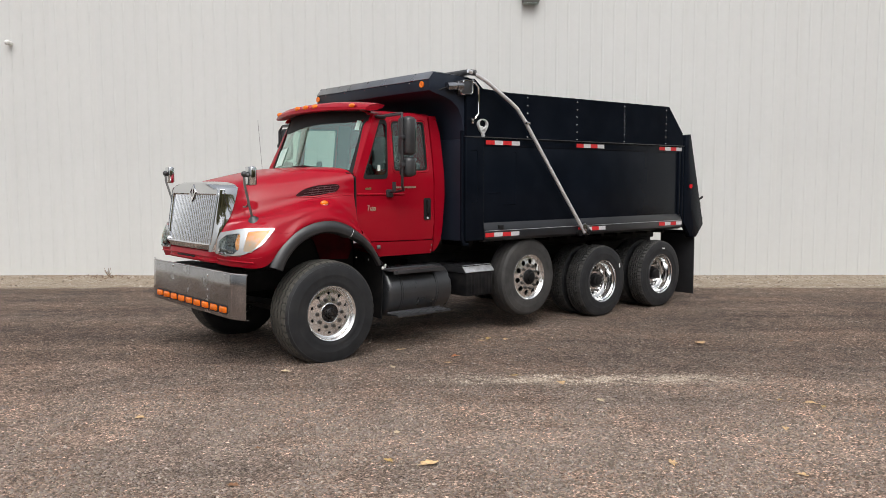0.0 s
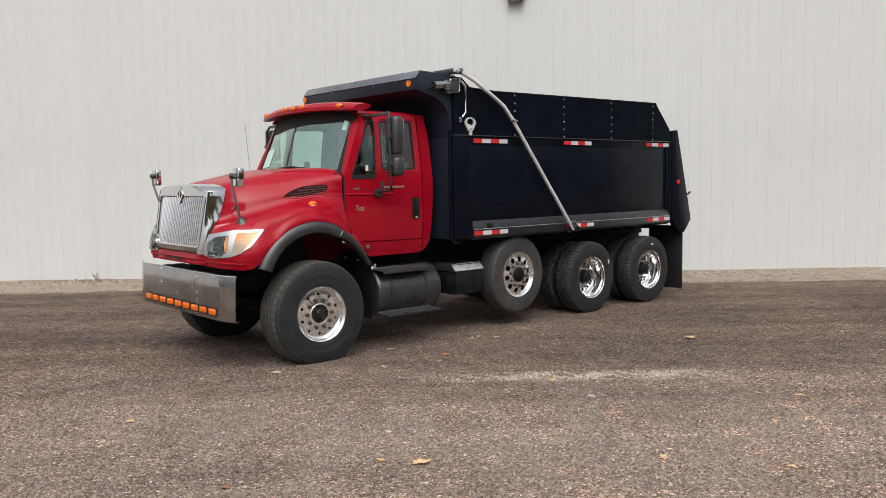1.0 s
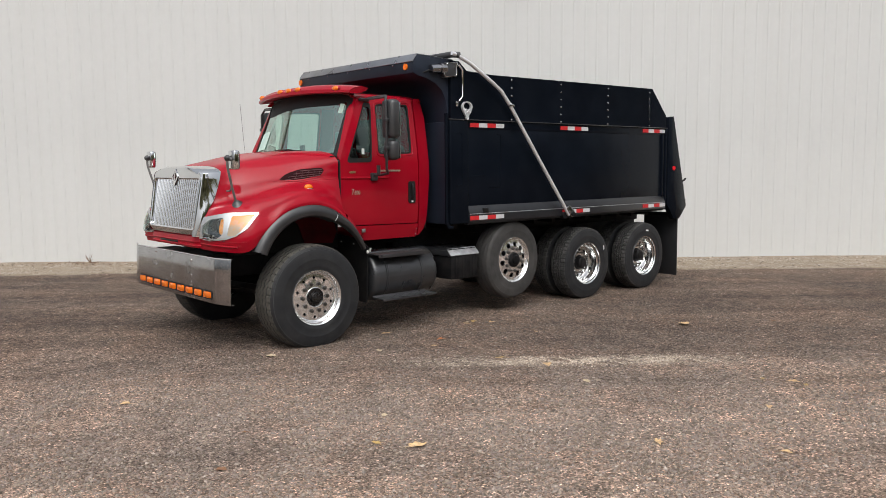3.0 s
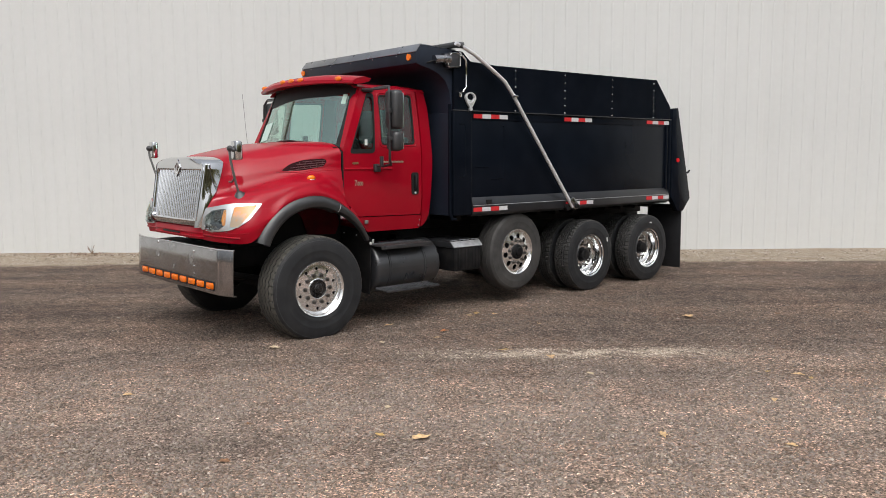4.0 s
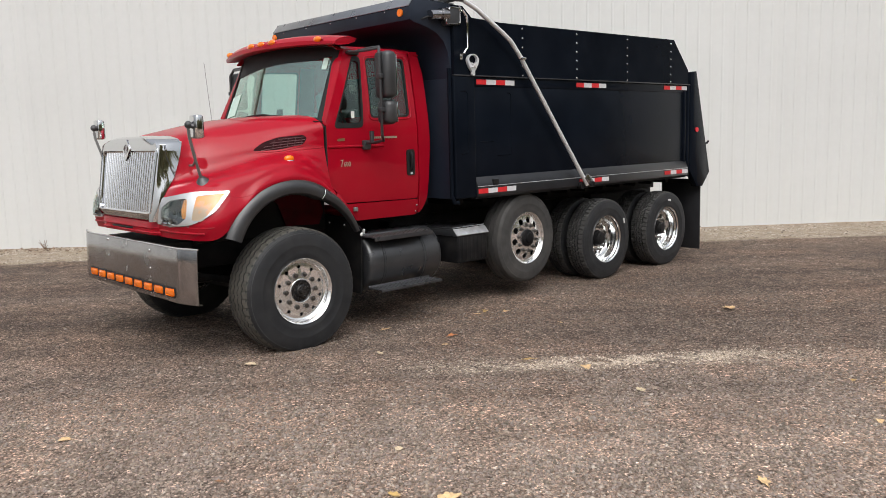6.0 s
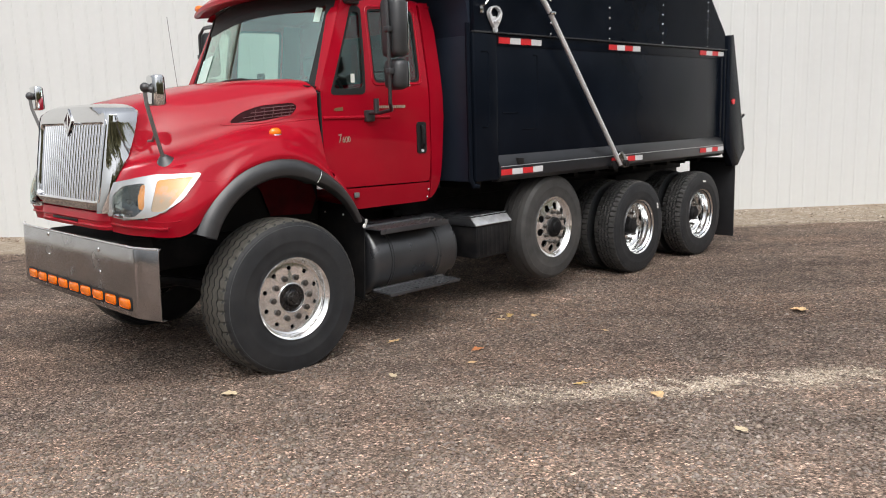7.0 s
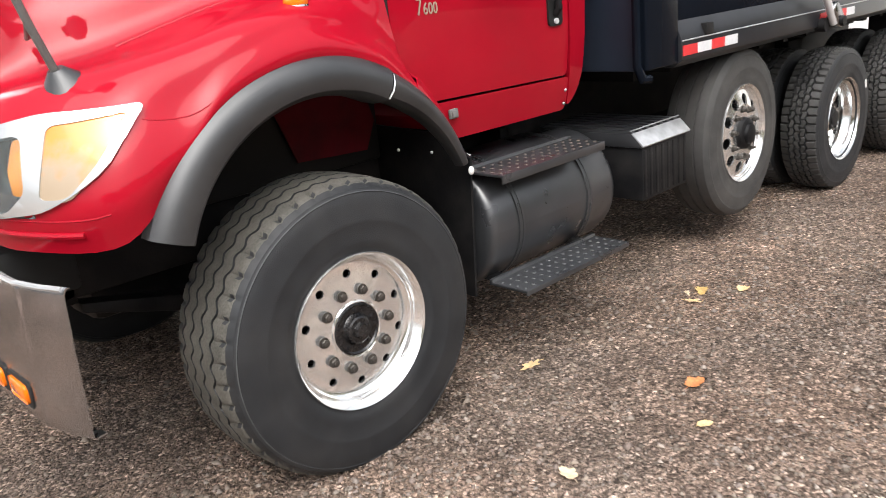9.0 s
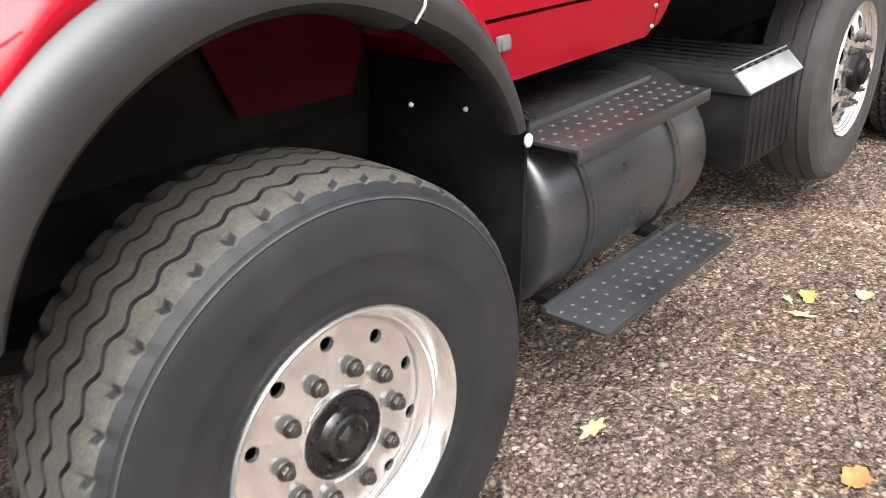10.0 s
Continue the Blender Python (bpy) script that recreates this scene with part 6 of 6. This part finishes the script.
part("tarp_bow", tube(B(), [(-1.95, 1.385, 3.195), (-1.90, 1.30, 3.205), (-1.88, 0.9, 3.20), (-1.88, -0.9, 3.20), (-1.90, -1.30, 3.205)], 0.036, 12), PLASTIC, truck, "black tarp bow across the body front")
part("tarp_roll", cyl(B(), (-1.80, -1.12, 3.165), (-1.80, 1.12, 3.165), 0.045, 20), PLASTIC, truck, "rolled tarp on the cab shield")
mot = part("tarp_motor", cyl(cyl(B(), (-1.60, 1.262, 3.02), (-1.74, 1.262, 3.035), 0.050, 18), (-1.74, 1.262, 3.035), (-1.82, 1.262, 3.04), 0.066, 18), STEEL, truck, "polished steel tarp motor at the shield end")
part("motor_mount", prism(B(), rounded([(-1.78, 2.93), (-1.99, 2.95), (-1.99, 3.12), (-1.84, 3.12), (-1.78, 3.05)], 0.03, 4), "y", 1.23, 1.30, 0.008), TANKM, mot)
rim_pts = [(x, 1.301, z) for x, z in rounded([(-1.79, 2.94), (-1.98, 2.96), (-1.98, 3.11), (-1.845, 3.11), (-1.79, 3.045)], 0.03, 4)]
part("mount_rim", tube(B(), rim_pts + rim_pts[:1], 0.007, 6), CHROME, mot)
part("motor_wire", tube(B(), [(-1.60, 1.245, 3.01), (-1.53, 1.24, 2.985), (-1.50, 1.215, 2.97)], 0.008, 6), DARK, mot)


# ---- loose things ----
LEAFB = mat("dry_stalks", (0.20, 0.12, 0.07), 0.8, spread=0.3, scale=12)
bm = B()
c = wall_point(7.81, 5.56)
box(bm, -0.17, 0.17, 0.02, 0.20, -0.14, 0.16, 0.03)
pk = part("wall_light", bm, GREYP, None, at=c)
pk.rotation_euler = (0, 0, radians(-40.78))
tagged(pk, "grey box-shaped wall light fixed high on the siding", "wall light")
part("light_lens", box(B(), -0.15, 0.15, 0.03, 0.21, -0.17, -0.142, 0.01), LENS, pk)
cm = cyl(ball(B(), (0, 0.12, 0), 0.055, 16, 10), (0, 0.0, 0.0), (0, 0.12, 0), 0.045, 14)
cam_w = part("wall_camera", cm, WHITE, None, at=wall_point(-2.63, 4.69))
cam_w.rotation_euler = (0, 0, radians(-40.78))
tagged(cam_w, "small white round fixture on the siding", "wall fixture")


# a dry weed at the foot of the wall
bm = B()
rw = random.Random(5)
for k in range(16):
    a, l = rw.uniform(0, math.tau), rw.uniform(0.06, 0.2)
    d = Vector((math.cos(a) * 0.5, math.sin(a) * 0.5, rw.uniform(0.7, 1.2))) * l
    tube(bm, [(0, 0, 0), d * 0.5 + Vector((0.01, 0, 0.02)), d], 0.004, 4)
weed = part("dry_weed", bm, LEAFB, None, at=wall_point(-0.75, -0.03, 0.15))
tagged(weed, "dry brown weed growing against the wall foot", "weed")


# fallen leaves
def leaf_mesh(kind, seed):
    rnd = random.Random(seed)
    n = 40
    pts = []
    for k in range(n):
        a = k * math.tau / n
        lobes = 0.78 + 0.22 * abs(math.cos(2.5 * a)) ** 0.6 if kind == "maple" else 0.80 + 0.20 * math.cos(6 * a)
        tip = 1.0 + 0.35 * max(0, math.cos(a)) ** 3
        r = lobes * tip * (0.9 + 0.2 * rnd.random())
        pts.append((r * math.cos(a), r * math.sin(a) * (0.85 if kind == "maple" else 0.55)))
    bm = B()
    curl, bend = rnd.uniform(0.15, 0.5), rnd.uniform(-0.3, 0.4)

    def lift(x, y):
        return curl * y * y + bend * x * x * 0.5 + 0.05 * math.sin(5 * x + seed) + 0.12
    mid = bm.verts.new((0, 0, lift(0, 0) - 0.06))
    inn = [bm.verts.new((x * 0.5, y * 0.5, lift(x * 0.5, y * 0.5))) for x, y in pts]
    out = [bm.verts.new((x, y, lift(x, y))) for x, y in pts]
    for k in range(n):
        j = (k + 1) % n
        bm.faces.new((mid, inn[k], inn[j]))
        bm.faces.new((inn[k], out[k], out[j], inn[j]))
    tube(bm, [(-0.55, 0, lift(-0.5, 0)), (-1.0, 0.03, 0.1), (-1.45, 0.12, 0.06)], 0.03, 5)
    return bm


LEAFM = {"yellow": mat("yellow_leaf", (0.50, 0.33, 0.12), 0.6, spread=0.25, scale=3), "tan": mat("tan_leaf", (0.62, 0.42, 0.22), 0.65, spread=0.25, scale=3),
         "orange": mat("orange_leaf", (0.50, 0.19, 0.07), 0.6, spread=0.25, scale=3), "pale": mat("pale_leaf", (0.56, 0.45, 0.30), 0.65, spread=0.2, scale=3),
         "brown": mat("brown_leaf", (0.24, 0.12, 0.06), 0.7, spread=0.25, scale=3)}
spots = [(-0.91, 1.25, "tan", 0.066), (-3.79, 3.30, "tan", 0.075), (1.22, 4.38, "tan", 0.062), (-0.07, 5.44, "tan", 0.065), (0.64, 1.38, "pale", 0.055), (-2.11, 1.45, "yellow", 0.050),
         (-1.945, 1.485, "tan", 0.050), (-1.16, 1.93, "orange", 0.056), (-0.315, 1.91, "pale", 0.042), (-1.02, 2.99, "yellow", 0.060), (-1.165, 3.46, "tan", 0.060),
         (-2.28, 5.34, "tan", 0.052), (-2.24, 5.47, "yellow", 0.050), (1.38, 4.15, "yellow", 0.036), (-2.245, 1.62, "tan", 0.046), (-2.22, 2.36, "tan", 0.040), (-0.89, 2.12, "tan", 0.034),
         (0.96, 3.68, "pale", 0.034), (1.93, 3.30, "brown", 0.034), (-1.43, 5.55, "tan", 0.036), (-0.54, 6.11, "tan", 0.036), (-2.17, 5.12, "yellow", 0.040), (-0.95, 4.11, "pale", 0.042),
         (2.32, 1.99, "tan", 0.044), (-2.04, 1.40, "pale", 0.034), (2.40, 3.87, "brown", 0.040), (-4.8, 3.9, "brown", 0.045), (-5.6, 4.6, "brown", 0.045)]
for k, (x, y, tone, size) in enumerate(spots):
    o = part("fallen_leaf", leaf_mesh("maple" if k % 3 else "oak", k), LEAFM[tone], None)
    o.matrix_world = pose(x, y, ground_height(x, y) + 0.004, 0, 0, k * 77) @ Matrix.Scale(size * 0.85, 4)
    tagged(o, f"dry curled {tone} leaf lying on the gravel", "leaf", "fallen leaves")


# loose stones of the yard, denser where the yard is walked over
def stones(count, seed, place, sizes, name, label, material, kind_word="gravel", power=3.2):
    rng_ = np.random.default_rng(seed)
    base = np.array([(1, 0, 0), (-1, 0, 0), (0, 1, 0), (0, -1, 0), (0, 0, 1), (0, 0, -1)], float)
    tris = np.array([(0, 2, 4), (2, 1, 4), (1, 3, 4), (3, 0, 4), (2, 0, 5), (1, 2, 5), (3, 1, 5), (0, 3, 5)])
    xy = place(rng_, count)
    count = len(xy)
    v = np.repeat(base[None], count, 0) * rng_.uniform(0.55, 1.25, (count, 6, 1)) + rng_.normal(0, 0.16, (count, 6, 3))
    v *= (sizes[0] + (sizes[1] - sizes[0]) * rng_.random((count, 1, 1)) ** power)
    v[:, :, 2] *= 0.60
    a = rng_.uniform(0, math.tau, count)
    c, s = np.cos(a)[:, None], np.sin(a)[:, None]
    x, y = v[:, :, 0] * c - v[:, :, 1] * s, v[:, :, 0] * s + v[:, :, 1] * c
    h = np.array([ground_height(px, py) for px, py in xy])
    co = np.stack([x + xy[:, :1], y + xy[:, 1:], v[:, :, 2] + h[:, None] + 0.0002], 2).reshape(-1, 3)
    faces = (tris[None] + 6 * np.arange(count)[:, None, None]).reshape(-1, 3)
    me = bpy.data.meshes.new(name)
    me.vertices.add(len(co))
    me.vertices.foreach_set("co", co.ravel())
    me.loops.add(faces.size)
    me.loops.foreach_set("vertex_index", faces.ravel())
    me.polygons.add(len(faces))
    me.polygons.foreach_set("loop_start", np.arange(0, faces.size, 3))
    me.materials.append(material)
    me.update()
    me.validate()
    return tagged(new(name, me), label, kind_word, kind="stuff")


def island_mat(name, stops, lane=(1.0, 1.0)):
    m = bpy.data.materials.new(name)
    m.use_nodes = True
    nt = m.node_tree
    b = nt.nodes["Principled BSDF"]
    b.inputs["Roughness"].default_value = 0.85
    b.inputs["Specular IOR Level"].default_value = 0.3
    g, r = nt.nodes.new("ShaderNodeNewGeometry"), nt.nodes.new("ShaderNodeValToRGB")
    e = r.color_ramp.elements
    e[0].position, e[0].color = stops[0][0], (*stops[0][1], 1)
    e[1].position, e[1].color = stops[-1][0], (*stops[-1][1], 1)
    for p, c in stops[1:-1]:
        e.new(p).color = (*c, 1)
    nt.links.new(g.outputs["Random Per Island"], r.inputs[0])
    # stones on the packed lane are dirtier than those on the loose gravel before it
    across, dusty, scl = (nt.nodes.new("ShaderNode" + k) for k in ("VectorMath", "MapRange", "VectorMath"))
    across.operation, scl.operation = "DOT_PRODUCT", "SCALE"
    nt.links.new(g.outputs["Position"], across.inputs[0])
    across.inputs[1].default_value = (0.653, 0.757, 0)
    for k, v in (("From Min", 0.75), ("From Max", 3.45), ("To Min", lane[0]), ("To Max", lane[1])):
        dusty.inputs[k].default_value = v
    nt.links.new(across.outputs["Value"], dusty.inputs["Value"])
    nt.links.new(r.outputs[0], scl.inputs[0])
    nt.links.new(dusty.outputs[0], scl.inputs["Scale"])
    nt.links.new(scl.outputs[0], b.inputs["Base Color"])
    return m


STONE = island_mat("loose_stones", ((0.0, (0.100, 0.079, 0.065)), (0.22, (0.150, 0.121, 0.096)), (0.45, (0.205, 0.157, 0.135)), (0.70, (0.225, 0.190, 0.166)), (0.90, (0.285, 0.226, 0.174)), (0.97, (0.33, 0.275, 0.235)), (1.0, (0.45, 0.385, 0.33))), (0.90, 1.34))
BUFF = island_mat("buff_stones", ((0.0, (0.14, 0.11, 0.08)), (0.5, (0.37, 0.30, 0.225)), (1.0, (0.66, 0.59, 0.50))))

PALES = island_mat("pale_spilled_stones", ((0.0, (0.24, 0.185, 0.14)), (0.5, (0.50, 0.41, 0.32)), (1.0, (0.78, 0.69, 0.57))))


def yard(r, n):
    x = r.uniform(-5.0, 4.2, n)
    y = r.uniform(0.6, 6.6, n)
    packed = np.clip((0.653 * x + 0.757 * y - 0.95) / 2.4, 0.24, 1)
    keep = r.random(n) < packed * np.clip(1.35 - np.hypot(x + 0.3, y - 3.0) / 6.0, 0.15, 1) * np.clip(0.62 + 0.24 * (np.sin(3.1 * x + 1.3 * y) + np.sin(4.3 * y - 2.2 * x + 1) + np.sin(7.3 * x - 5.1 * y + 2) + 0.7 * np.sin(11 * x + 13 * y)), 0.12, 1)
    return np.stack([x, y], 1)[keep]


def wide_yard(r, n):
    x, y = r.uniform(-11, 7, n), r.uniform(-5, 8.0, n)
    lane = 0.653 * x + 0.757 * y + 6.95
    keep = r.random(n) < np.clip((lane - 2.2) / 9.0, 0.08, 1)
    return np.stack([x, y], 1)[keep]


def spill(r, n):
    a, b = r.normal(0.15, 0.80, n), r.normal(0, 0.10, n)
    keep = np.sin(a * 9 + b * 14) + np.sin(a * 23 - b * 31) > -0.5
    a, b = a[keep], b[keep]
    return np.stack([-1.45 - 0.77 * a + 0.64 * b, 3.52 + 0.64 * a + 0.77 * b], 1)


def strip_place(r, n):
    u, d = r.uniform(-14, 22, n), r.uniform(0.05, 1.95, n)
    return np.stack([WALL_0.x + WALL_DIR.x * u + WALL_N.x * d, WALL_0.y + WALL_DIR.y * u + WALL_N.y * d], 1)


stones(290000, 3, yard, (0.006, 0.0185), "loose_gravel", "loose grey and brown crushed stones", STONE, power=2.4)
stones(44000, 6, wide_yard, (0.009, 0.025), "coarse_gravel", "coarser grey stones scattered over the yard", STONE)
stones(9000, 4, spill, (0.004, 0.013), "pale_gravel", "pale buff stones spilled across the yard", PALES)
stones(9000, 5, strip_place, (0.006, 0.035), "buff_gravel", "buff stones along the foot of the wall", BUFF)


def litter_place(r, n):
    u, d = r.normal(-0.75, 0.55, n), np.abs(r.normal(0.15, 0.30, n)) + 0.03
    return np.stack([WALL_0.x + WALL_DIR.x * u + WALL_N.x * d, WALL_0.y + WALL_DIR.y * u + WALL_N.y * d], 1)


LITTER = island_mat("dry_leaf_litter", ((0.0, (0.09, 0.055, 0.035)), (0.5, (0.20, 0.125, 0.08)), (1.0, (0.34, 0.24, 0.16))))
stones(260, 8, litter_place, (0.012, 0.036), "leaf_litter", "dry brown leaf litter at the wall foot", LITTER, "leaf litter")


# far belt of trees out of view, added for its reflections in paint and chrome
def far_trees():
    rnd = np.random.default_rng(9)
    bm = B()
    for k in range(150):
        a = radians(42 + 130 * k / 150 + rnd.uniform(-1, 1))
        d = rnd.uniform(46, 70)
        c = Vector((d * math.cos(a), d * math.sin(a), 0))
        h = rnd.uniform(8, 14)
        cyl(bm, c, c + Vector((0, 0, h * 0.5)), 0.25, 6, 0.12)
        for _ in range(14):
            q = c + Vector((rnd.normal(0, 1.7), rnd.normal(0, 1.7), h * rnd.uniform(0.12, 0.95)))
            r = bmesh.ops.create_icosphere(bm, subdivisions=1, radius=rnd.uniform(1.0, 2.1), matrix=Matrix.Translation(q))
            for v in r["verts"]:
                v.co += Vector(rnd.normal(0, 0.35, 3))
    return bm


woods = part("far_trees", far_trees(), mat("autumn_foliage", (0.15, 0.14, 0.065), 0.9, spread=0.5, scale=0.4), None, smooth=False)
tagged(woods, "belt of autumn trees out of view, added for reflections", "trees", kind="stuff")
